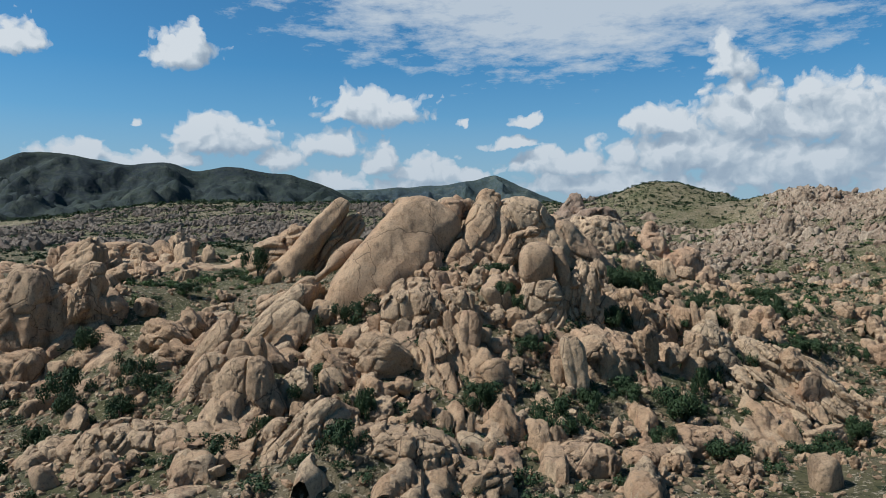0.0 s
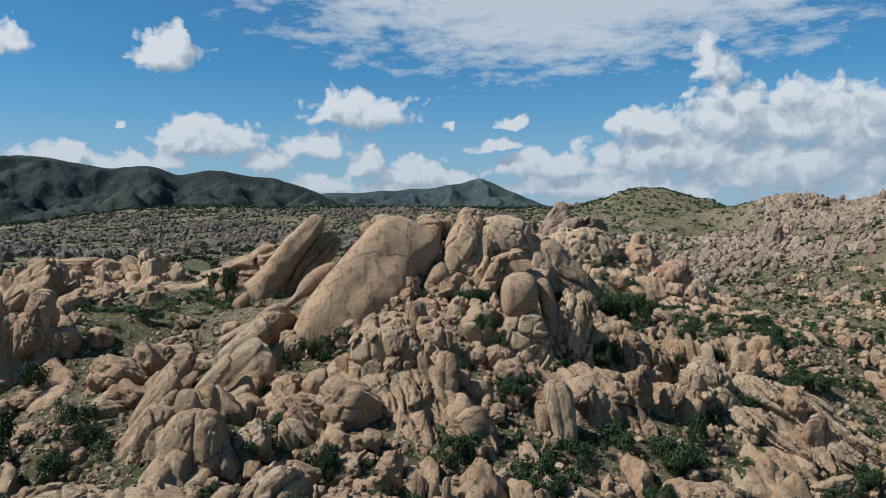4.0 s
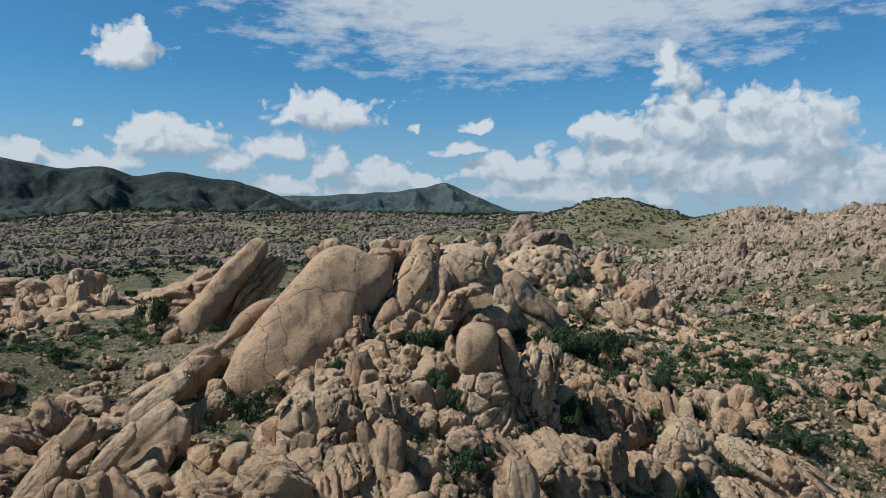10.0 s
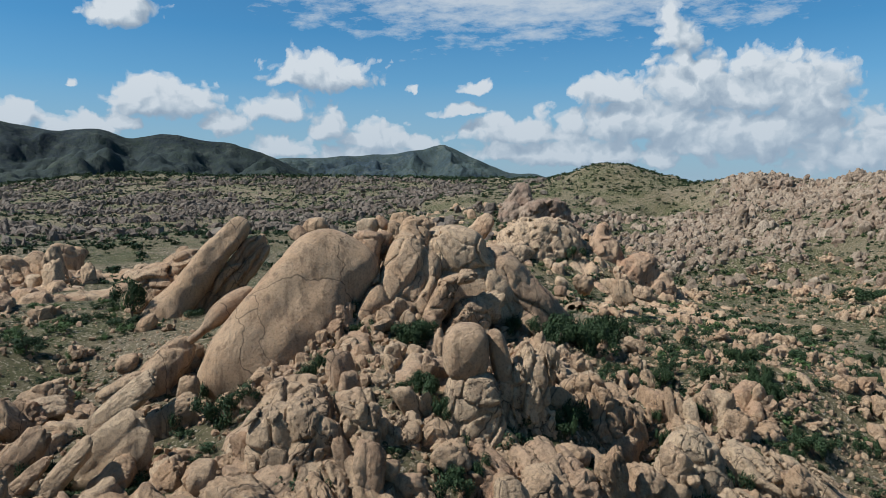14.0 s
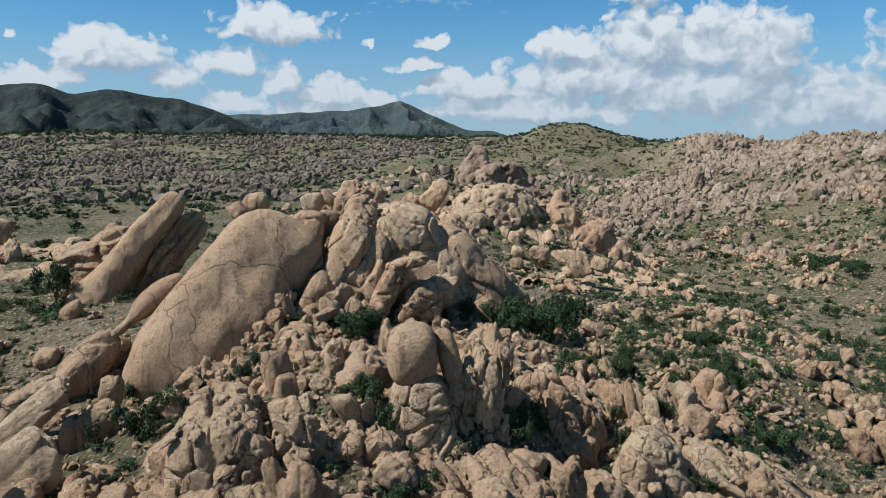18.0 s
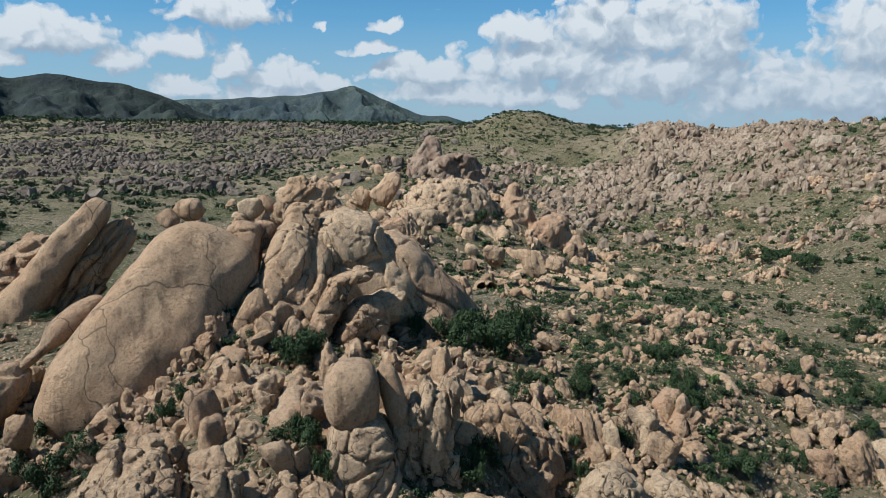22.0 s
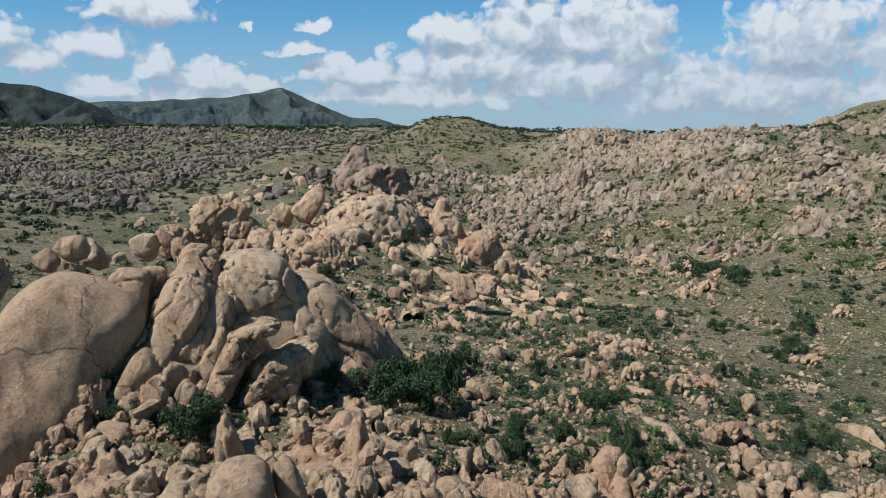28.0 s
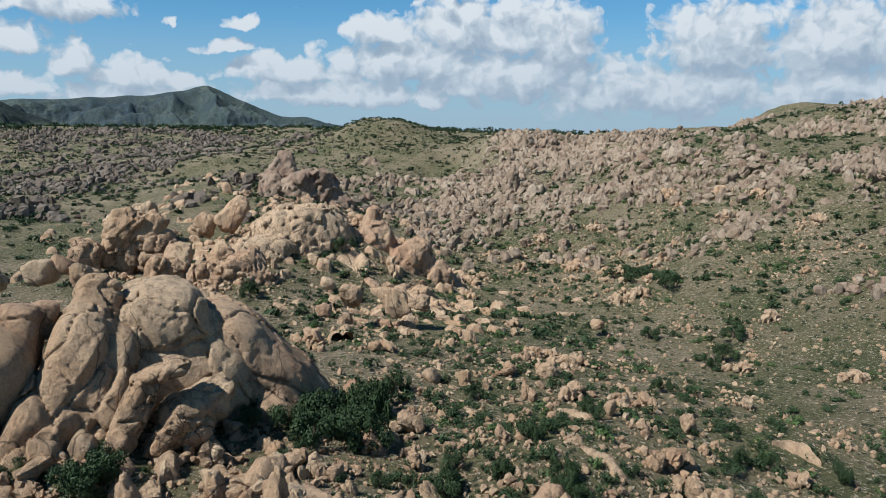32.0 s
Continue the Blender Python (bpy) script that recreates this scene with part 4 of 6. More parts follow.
stone("granite_boulder", 24.49, 75.75, 8.49, 1.42, 1.28, 1.30, -3, -5, -4, "g", 3, 4)
stone("granite_boulder", -11.92, 70.80, 9.24, 1.67, 1.33, 1.50, -2, 22, -1, "b", 6, 4)
stone("granite_boulder", -13.27, 64.74, 7.64, 1.52, 1.22, 1.62, -3, 39, -2, "b", 7, 5)
stone("standing_rock", -6.44, 65.72, 7.21, 1.03, 0.93, 1.17, -2, 7, -0, "s", 1, 4)
stone("standing_rock", -5.03, 65.71, 6.96, 0.93, 0.83, 1.16, -2, 3, -0, "s", 2, 4)
stone("granite_boulder", -3.44, 59.64, 5.33, 1.16, 1.05, 1.19, -2, -11, 0, "b", 3, 4)
stone("granite_boulder", -5.41, 62.67, 6.00, 1.23, 1.10, 0.99, -2, -7, 0, "b", 4, 4)
stone("granite_boulder", -1.87, 62.68, 6.45, 0.98, 0.88, 0.99, -2, 7, -0, "b", 5, 4)
stone("granite_boulder", 3.72, 59.61, 4.73, 1.16, 1.05, 1.07, -2, -12, 0, "b", 6, 4)
stone("granite_boulder", -8.52, 60.69, 6.39, 1.42, 1.28, 0.75, -2, 19, -1, "b", 0, 4)
stone("granite_boulder", -30.06, 62.64, 3.79, 1.23, 1.10, 1.01, -2, 14, -1, "b", 3, 4)
stone("granite_boulder", -32.23, 60.61, 3.00, 1.66, 1.49, 1.09, -2, 13, -1, "b", 4, 5)
stone("granite_boulder", 28.39, 62.47, 1.69, 1.23, 1.10, 0.89, -2, -16, 0, "b", 6, 4)
stone("granite_boulder", 8.72, 74.83, 11.08, 1.47, 1.32, 1.48, -2, -5, 0, "b", 1, 4)


# ---- the great rocks: bodies of granite run together and cut by open joints ----
def surface(phi, origin, cell):
    """The skin where phi changes sign on a grid."""
    low = phi < 0
    n = np.array(phi.shape) - 1
    corners = list(itertools.product((0, 1), repeat=3))
    part_in = sum(low[i:i + n[0], j:j + n[1], k:k + n[2]].astype(np.int8) for i, j, k in corners)
    cells = np.argwhere((part_in > 0) & (part_in < 8))
    number = np.full(n, -1)
    number[tuple(cells.T)] = np.arange(len(cells))
    value = {c: phi[tuple((cells + c).T)] for c in corners}
    total, count = np.zeros((len(cells), 3)), np.zeros(len(cells))
    for c in corners:
        for axis in range(3):
            if c[axis]:
                continue
            e = tuple(1 if i == axis else c[i] for i in range(3))
            cut = (value[c] < 0) != (value[e] < 0)
            t = np.where(cut, value[c] / np.where(cut, value[c] - value[e], 1), 0)
            at = np.repeat(np.array(c, float)[None], len(cells), 0)
            at[:, axis] = t
            total += at * cut[:, None]
            count += cut
    verts = origin + (cells + total / count[:, None]) * cell
    faces = []
    for axis in range(3):
        one, two = [i for i in range(3) if i != axis]
        lead = [slice(1, -1)] * 3
        lead[axis] = slice(0, -1)
        next_to = list(lead)
        next_to[axis] = slice(1, None)
        a, b = low[tuple(lead)], low[tuple(next_to)]
        for here in (True, False):
            spot = np.argwhere((a != b) & (a == here)) + 1
            spot[:, axis] -= 1
            ring = []
            for d1, d2 in ((-1, -1), (0, -1), (0, 0), (-1, 0)):
                q = spot.copy()
                q[:, one] += d1
                q[:, two] += d2
                ring.append(number[tuple(q.T)])
            ring = np.stack(ring, -1)
            faces.append(ring if here == (axis != 1) else ring[:, ::-1])
    return verts, np.concatenate(faces)


def beam(a, b, reach, wide, deep, power=2.8, taper=0.0):
    """A rounded body along the line from a to b, reaching past both ends."""
    a, b = np.array(a, float), np.array(b, float)
    up = (b - a) / np.linalg.norm(b - a)
    side = np.cross((0.0, 1.0, 0.0), up)
    side /= np.linalg.norm(side)
    return (a + b) / 2, np.stack([side, np.cross(up, side), up]), (wide, deep, np.linalg.norm(b - a) / 2 + reach), power, taper


def lump(x, y, z, a, b, c, power=2.8, lean=0.0, taper=0.0):
    """A rounded block; lean: degrees to the right."""
    return np.array((x, y, z), float), turn_matrix(0, radians(lean), 0).T, (a, b, c), power, taper


def massif(name, label, bodies, cell, seed, blocks=None, crack=(0.16, 0.4), uneven=0.2, rough=0.35, blend=0.5, tilt=(0, 0, 0), group="rocks of the mound", fine=0.5):
    """blocks: size of the joint blocks in metres; tilt: their turn in degrees; crack: width in blocks and depth in metres."""
    reach = [np.abs(m.T) @ np.array(h) for _, m, h, _, _ in bodies]
    lo = np.min([c - r for (c, *_), r in zip(bodies, reach)], 0) - 3 * cell - 0.5
    hi = np.max([c + r for (c, *_), r in zip(bodies, reach)], 0) + 3 * cell + 0.5
    mid = (lo + hi) / 2
    lo[2] = max(lo[2], float(np.min(ground_z(np.linspace(lo[0], hi[0], 9)[:, None], np.linspace(lo[1], hi[1], 9)[None]))) - 1.0)
    n = np.ceil((hi - lo) / cell).astype(int) + 1
    axes = [lo[i] + cell * np.arange(n[i]) for i in range(3)]
    p = np.stack(np.meshgrid(*axes, indexing="ij"), -1).reshape(-1, 3)
    d = np.full(len(p), 99.0)
    for c, m, h, power, taper in bodies:
        q = (p - c) @ m.T
        grow = np.clip(1 + taper * q[:, 2] / h[2], 0.3, 2)
        u = np.abs(q / h)
        u[:, :2] /= grow[:, None]
        u = np.maximum(u, 1e-4)
        k = (u ** power).sum(1) ** (1 / power)
        slope = np.sqrt((((u / k[:, None]) ** (power - 1) / np.array(h)) ** 2).sum(1))
        e = (k - 1) / slope
        w = np.clip(0.5 + 0.5 * (d - e) / blend, 0, 1)
        d = d * (1 - w) + e * w - blend * w * (1 - w)
    near = np.abs(d) < 1.0 + rough + 2 * cell
    r = p[near]
    out = d[near] + fbm(r / 5.0 + seed, 2, seed) * rough * 2.3 + fbm(r / 1.1, 2, seed + 3, 0.6) * rough * fine
    if blocks:
        turn = turn_matrix(*[radians(v) for v in tilt])
        q = (r + np.stack([vnoise(r / 2.6, seed + i) for i in (21, 22, 23)], -1) * 1.3) @ turn / blocks
        gap, pick = joints3(q, seed)
        out = out - (pick - 0.5) * 2 * uneven + crack[1] * np.clip(1 - gap / crack[0], 0, 1) ** 1.4
        split = pick > 0.35
        gap, pick = joints3(q[split] * 2.1 + 5, seed + 1)
        out[split] += crack[1] * 0.35 * np.clip(1 - gap / (crack[0] * 1.3), 0, 1) ** 1.4 - (pick - 0.5) * 0.7 * uneven
    d[near] = out
    ob = new(name, mesh_from(name, *surface(d.reshape(n), lo, cell)))
    ob.data.materials.append(GRANITE_FAR if bodies[0][0][1] > 225 else GRANITE_JOINTED if blocks and min(blocks) < 3.3 else GRANITE)
    return tagged(ob, label, "rock", group)


massif("granite_dome", "huge smooth bare granite slab leaning against the summit rocks",
       [beam((-13.2, 101.6, 10.6), (-3.8, 110.4, 22.4), 3.4, 4.5, 5.4, 3.2, 0.04), lump(-1.6, 110.0, 20.6, 3.6, 4.4, 4.8, 3.0, 25), beam((-9.6, 101.6, 11.0), (-3.4, 106.0, 18.0), 2.0, 3.0, 4.0, 2.6)], 0.2, 801, rough=0.32, blend=1.6, fine=0.22)
massif("tongue_rock", "smooth tongue of granite lying on the edge of the great slab",
       [beam((-15.6, 104.0, 17.0), (-12.6, 105.6, 19.2), 1.2, 1.25, 1.5, 2.4), beam((-18.8, 102.6, 13.9), (-15.2, 104.0, 17.0), 0.6, 0.6, 1.2, 2.2)], 0.17, 802, rough=0.14, blend=0.8)
massif("leaning_rock", "smooth drooping granite slab below the tongue of rock", [beam((-22.2, 100.6, 9.6), (-18.9, 102.4, 13.8), 1.5, 2.0, 1.8, 2.6, -0.15), beam((-24.0, 99.0, 8.0), (-21.5, 100.0, 11.4), 1.6, 1.0, 1.5, 2.8)], 0.19, 803, (5, 4, 9), (0.07, 0.4), 0.15, 0.18, 0.7, (0, 38, 0))
massif("granite_fin", "tall leaning fin of smooth tan granite", [beam((-29.6, 127.5, 11.6), (-22.6, 131, 20.6), 2.6, 2.3, 2.6, 2.8), beam((-23.8, 130.5, 19.4), (-19.2, 133, 25.4), 2.0, 2.0, 2.4, 3.4), lump(-28.6, 127.6, 12.6, 2.8, 2.6, 2.8, 2.8, 30)], 0.22, 804, rough=0.5, blend=1.0, fine=0.3)
massif("split_rock", "thin granite sheets standing in the shade of the fin", [beam((-25.5, 131, 11.2), (-16.4, 134.6, 22.2), 2.0, 2.6, 2.6, 4.0)], 0.22, 805, (1.3, 4, 12), (0.28, 1.0), 0.5, 0.3, 0.5, (0, 39, 0))
massif("stacked_rock", "rounded granite ledges stacked behind the fin", [lump(-31.4, 133.5, 15.0, 4.6, 4.0, 4.6, 3.2, 18), lump(-27.4, 135, 18.6, 3.2, 3.2, 3.8, 3.0, 25)], 0.28, 806, (5, 5, 1.7), (0.26, 0.7), 0.45, 0.35, 0.6, (0, -12, 0))
massif("perched_rock", "blocky granite rock wedged beside the great slab", [beam((1.0, 111.4, 20.6), (1.2, 112.6, 25.6), 0.6, 1.95, 2.2, 3.4, 0.22), lump(3.4, 113.2, 24.6, 1.25, 1.4, 1.6, 3.2)], 0.18, 807, (5, 5, 6), (0.05, 0.3), 0.1, 0.22, 0.25)
massif("ribbed_rock", "slabs of granite split by long leaning joints below the summit",
       [beam((2.6, 106.6, 14.6), (6.4, 112.6, 23.6), 2.0, 2.7, 3.2, 3.0), beam((0.6, 104.2, 13.4), (3.4, 107.6, 18.6), 1.4, 2.2, 2.4, 2.8), beam((6.6, 107.8, 15.0), (8.2, 112.6, 21.6), 2.0, 2.3, 3.2, 3.2)], 0.22, 808, (3.4, 5, 8), (0.08, 0.6), 0.28, 0.2, 0.3, (15, 22, 0), fine=0.3)
massif("summit_rock", "blocky granite rock capping the mound", [beam((6.4, 113.6, 19.6), (7.4, 115.6, 26.0), 1.5, 2.3, 2.8, 3.4)], 0.2, 809, (3, 4, 4), (0.1, 0.5), 0.22, 0.3, 0.3, (0, 10, 0))
massif("summit_dome", "broad rounded summit rock crossed by curved joints",
       [lump(12.3, 116.6, 20.6, 4.6, 5.2, 6.0, 3.0), lump(12.5, 117.5, 16.0, 9.0, 7.0, 6.5, 3.0), lump(17.0, 116.8, 19.2, 3.2, 4.4, 4.6, 2.8, -38)], 0.22, 810, (4.6, 6, 3.8), (0.07, 0.6), 0.3, 0.25, 0.5, (0, 28, 0), fine=0.3)
massif("shoulder_rock", "long dark-stained granite slab falling from the summit", [beam((17.4, 117.4, 21.0), (26.0, 118.4, 11.4), 2.6, 3.9, 6.0, 2.8), beam((21.5, 113.6, 14.4), (25.5, 114.0, 9.4), 1.5, 2.4, 3.4, 2.6)], 0.22, 811, (3.4, 6, 12), (0.06, 0.55), 0.25, 0.3, 0.8, (0, -42, 0), fine=0.4)
massif("arch_rock", "overhanging granite rock with a shaded hollow beneath", [beam((8.8, 105.6, 16.4), (11.2, 106.2, 20.2), 0.9, 1.35, 1.6, 3.2), beam((10.4, 106.0, 20.6), (13.6, 106.4, 21.3), 0.9, 0.8, 1.6, 2.8), lump(13.8, 106.8, 16.4, 2.1, 1.8, 2.2, 3.0, -10), beam((11.2, 105.0, 14.6), (13.4, 105.6, 17.4), 0.8, 0.9, 1.2, 3)], 0.17, 812, (1.7, 2, 1.9), (0.12, 0.45), 0.2, 0.2, 0.3, (0, 30, 0))

massif("crown_boulder", "large egg-shaped tan boulder on a rock pedestal", [lump(10.5, 80.5, 18.0, 1.95, 2.0, 2.45, 2.7, 0, 0.04)], 0.14, 820, (5, 5, 4), (0.05, 0.2), 0.06, 0.16, fine=0.3)
massif("standing_rock", "upright granite finger beside the egg-shaped boulder", [beam((13.9, 81.0, 15.4), (13.0, 81.3, 18.8), 0.9, 0.85, 0.9, 2.8)], 0.13, 821, rough=0.15)
massif("pedestal_rock", "fissured granite pedestal below the egg-shaped boulder", [lump(11.0, 80.2, 12.4, 2.6, 2.4, 4.2, 3.4)], 0.14, 822, (2.2, 2.2, 3.0), (0.11, 0.5), 0.22, 0.22, 0.3, (0, 12, 20))
massif("column_rock", "tall jointed granite columns standing side by side", [lump(15.4, 81.6, 12.8, 2.6, 2.0, 4.4, 4.0), lump(16.8, 82.2, 16.4, 1.9, 1.6, 1.8, 3.0)], 0.14, 823, (1.15, 1.5, 3.2), (0.24, 0.75), 0.35, 0.2, 0.3, (0, -4, 15))
massif("column_rock", "tilted granite columns with open joints", [beam((23.8, 85.0, 8.0), (21.6, 86.0, 13.6), 1.0, 2.3, 1.8, 4.0), lump(26.0, 85.6, 9.2, 1.8, 1.6, 3.0, 3.4, -20)], 0.15, 824, (1.4, 1.6, 2.6), (0.2, 0.7), 0.3, 0.2, 0.3, (0, -20, 10))
massif("spiky_rock", "row of thin upright granite spikes", [lump(31.5, 87.4, 9.6, 4.2, 1.3, 2.4, 3.4, -4)], 0.14, 825, (1.0, 1.4, 4.0), (0.4, 1.0), 0.6, 0.25, 0.3, (0, -10, 10))
massif("ledge_rock", "stacked granite ledges split into columns", [lump(-3.2, 76.0, 11.4, 3.6, 3.0, 4.2, 3.6), lump(-3.4, 78.6, 14.2, 2.4, 2.0, 2.2, 3.0)], 0.15, 826, (1.7, 2.0, 2.4), (0.16, 0.65), 0.35, 0.25, 0.3, (5, 8, 20))
massif("ledge_rock", "upright granite blocks packed below the boulder slope", [lump(1.8, 76.4, 11.4, 1.9, 1.9, 3.8, 3.6), lump(5.2, 77.2, 10.6, 1.8, 1.8, 2.8, 3.2)], 0.15, 827, (1.2, 1.6, 2.2), (0.2, 0.65), 0.35, 0.22, 0.3, (0, -8, 10))
massif("rib_rock", "long leaning granite ribs running down the slope", [beam((0.8, 74.0, 10.6), (5.2, 68.4, 4.6), 2.0, 2.6, 2.4, 3.4), beam((-1.6, 72.0, 9.6), (0.6, 68.0, 5.4), 1.5, 2.0, 2.0, 3.2)], 0.17, 828, (1.1, 2.4, 4.5), (0.26, 0.8), 0.4, 0.25, 0.4, (-38, -26, 0))
massif("rib_rock", "leaning granite slabs side by side on the slope", [beam((10.6, 76.8, 10.2), (15.0, 71.4, 3.8), 1.6, 1.9, 2.0, 3.2), beam((15.6, 77.4, 9.6), (21.0, 72.0, 4.2), 1.6, 2.6, 2.2, 3.2), beam((21.5, 77.6, 7.8), (25.4, 73.6, 2.8), 1.2, 1.8, 2.0, 3.2)], 0.17, 829, (1.9, 2.8, 5), (0.15, 0.8), 0.4, 0.3, 0.5, (-38, -30, 0))
massif("triangular_rock", "pinkish triangular granite rock with small hollows", [lump(29.6, 79.4, 7.0, 3.0, 2.2, 4.4, 2.8, -8, -0.4)], 0.16, 830, (2.6, 3, 4), (0.08, 0.5), 0.22, 0.3, 0.4, (0, -20, 0))
massif("fluted_rock", "broad fluted granite slope of long leaning sheets", [beam((33.0, 81.0, 8.2), (43.6, 75.0, -0.2), 1.0, 3.0, 2.8, 3.2), beam((38.6, 82.4, 6.8), (46.0, 77.0, 0.2), 1.2, 2.4, 2.8, 3.2), beam((31.6, 78.0, 6.0), (37.0, 73.4, 0.4), 1.0, 2.2, 2.2, 3.2)], 0.2, 831, (1.2, 2.6, 5.0), (0.26, 1.1), 0.6, 0.35, 0.5, (-30, -46, 0))
massif("triangular_rock", "tan triangular granite rock standing on a pale ledge", [lump(-17.6, 63.4, 7.0, 2.8, 1.9, 3.7, 4.0, 2, -0.25), lump(-21.0, 64.4, 7.2, 1.9, 1.7, 3.9, 3.4, 12, -0.25), lump(-15.2, 63.0, 6.0, 1.3, 1.3, 2.2, 3.0, -18, -0.2), lump(-18.4, 65.0, 8.6, 1.6, 1.4, 3.4, 3.0, -4, -0.3)], 0.14, 840, (3.2, 3, 6), (0.07, 0.5), 0.2, 0.22, 0.25, (0, 4, 10))
massif("leaning_rock", "thin granite slabs leaning beside the triangular rock", [beam((-24.6, 65.6, 5.0), (-20.8, 67.2, 10.6), 1.2, 0.75, 1.2, 3), beam((-25.6, 67.0, 5.2), (-22.2, 68.6, 10.2), 1.2, 0.7, 1.2, 3)], 0.14, 841, rough=0.2)
massif("flat_rock", "low flat pale granite ledge", [lump(-18.6, 61.4, 4.9, 4.2, 2.0, 0.9, 4.0), lump(-18.6, 57.4, 4.2, 4.0, 2.2, 1.5, 3.6)], 0.15, 842, (1.6, 1.8, 1.1), (0.12, 0.3), 0.14, 0.15, 0.3)
massif("ledge_rock", "jointed granite ledges among low scrub", [lump(-25.0, 58.4, 3.6, 5.0, 2.6, 2.4, 3.6, 6), lump(-31.0, 59.4, 2.4, 3.6, 2.4, 1.9, 3.4, 8)], 0.15, 843, (1.7, 1.8, 2.2), (0.17, 0.6), 0.3, 0.22, 0.3, (0, 14, 20))
massif("rib_rock", "leaning granite ribs beside a scrub oak", [beam((-13.0, 51.8, 2.6), (-8.4, 55.0, 7.6), 1.2, 2.1, 1.8, 3.2), beam((-15.6, 54.4, 2.8), (-13.0, 56.4, 6.0), 1.0, 1.6, 1.6, 3.2)], 0.14, 844, (1.2, 1.8, 3.6), (0.2, 0.65), 0.32, 0.22, 0.3, (0, 36, 10))
massif("ledge_rock", "cracked granite ledges with narrow open joints", [lump(-2.6, 53.0, 4.6, 4.0, 2.8, 2.6, 3.4, 8), lump(3.0, 52.0, 3.4, 2.4, 2.0, 1.8, 3.2, 0)], 0.14, 845, (1.3, 1.5, 1.5), (0.18, 0.5), 0.3, 0.22, 0.3, (0, 24, 30))
massif("ledge_rock", "low granite ledges among scrub", [lump(11.6, 57.0, 3.2, 2.4, 1.8, 1.7, 3.2), lump(23.4, 63.6, 2.6, 3.0, 2.0, 1.5, 3.4), lump(17.0, 60.0, 2.6, 1.8, 1.5, 1.1, 3.2)], 0.16, 846, (1.5, 1.6, 1.3), (0.15, 0.4), 0.25, 0.22, 0.3, (0, -10, 30))
massif("dark_rock", "dark weathered granite rock at the edge of the mound", [lump(-56.0, 96.4, 9.4, 4.0, 3.6, 7.6, 3.0, 6, -0.25), lump(-51.6, 97.4, 9.0, 2.4, 2.4, 5.4, 3.0, -10, -0.2), lump(-52.0, 89.0, 3.6, 3.0, 2.4, 3.6, 3.0, -8)], 0.28, 847, (3, 3, 6), (0.1, 0.7), 0.35, 0.35, 0.5, (0, 6, 0))
massif("standing_rock", "granite pillar standing beside the meadow", [beam((-48.4, 98.4, 9.0), (-48.0, 98.6, 16.4), 1.0, 1.8, 1.7, 3.0, -0.1), lump(-50.6, 98.6, 10.0, 1.6, 1.6, 3.2, 3.0), lump(-45.6, 98.8, 9.8, 1.9, 1.6, 2.8, 3.2)], 0.18, 848, (2.6, 2.6, 2.4), (0.12, 0.5), 0.3, 0.25, 0.3, (0, 5, 0))

FAR_ROCKS = "rocks of the far outcrops"
massif("crag_rock", "jagged granite crag crowning the second outcrop", [beam((47.6, 283, 16.0), (53.2, 288, 33.0), 2.0, 6.0, 5.0, 3.0, -0.45), lump(59.6, 279, 20.0, 9.0, 7.0, 8.6, 3.2, -10), beam((42.0, 280, 16.0), (49.4, 284, 26.6), 1.5, 2.8, 4.0, 3.0), lump(67.0, 276, 15.0, 6.0, 5.0, 5.0, 3.0)], 0.72, 860, (2.6, 3.2, 4.6), (0.22, 1.3), 0.7, 0.8, 0.8, (0, 28, 0), FAR_ROCKS)
massif("outcrop_dome", "pinkish rounded granite dome crossed by curved joints", [lump(43.0, 208, 13.0, 11.6, 9.0, 11.2, 2.9), lump(32.6, 200, 11.6, 6.4, 5.4, 7.4, 2.9, 8)], 0.52, 861, (4.6, 5, 2.8), (0.13, 1.0), 0.5, 0.6, 1.0, (0, 18, 0), FAR_ROCKS)
massif("outcrop_dome", "pinkish granite tower with a small rock on its top", [lump(60.4, 209, 11.0, 6.6, 5.4, 9.2, 2.8, -6, -0.25), lump(60.6, 209.6, 20.0, 1.7, 1.7, 2.6, 3.0), lump(67.8, 205, 8.8, 6.0, 4.8, 6.2, 2.8, -12), lump(74.0, 203.5, 5.6, 4.0, 3.6, 4.6, 2.8, -14), lump(54.6, 205.6, 9.0, 3.6, 3.6, 5.4, 2.8, 8)], 0.5, 862, (3.4, 4, 5.4), (0.12, 1.0), 0.45, 0.6, 0.7, (0, -18, 0), FAR_ROCKS)
massif("outcrop_rock", "weathered granite ribs before the second outcrop", [lump(22.4, 187, 10.8, 5.2, 4.0, 5.4, 3.2, 10), lump(29.6, 185, 9.6, 4.0, 3.4, 5.6, 3.2, -12), lump(13.6, 189, 13.6, 4.0, 3.4, 4.2, 3.2, 12)], 0.36, 863, (2.0, 2.6, 4.6), (0.2, 0.9), 0.45, 0.5, 0.6, (0, 10, 0), FAR_ROCKS)
massif("outcrop_rock", "weathered granite rocks on the crest before the plain", [lump(6.4, 199, 17.6, 4.6, 3.6, 5.4, 3.2, 24), lump(12.0, 197, 17.2, 3.4, 3.0, 4.6, 3.2, 24), lump(-0.6, 196, 17.0, 2.8, 2.6, 3.4, 3.0, 10)], 0.34, 864, (2.2, 2.6, 3.4), (0.18, 0.8), 0.4, 0.45, 0.4, (0, 26, 0), FAR_ROCKS)
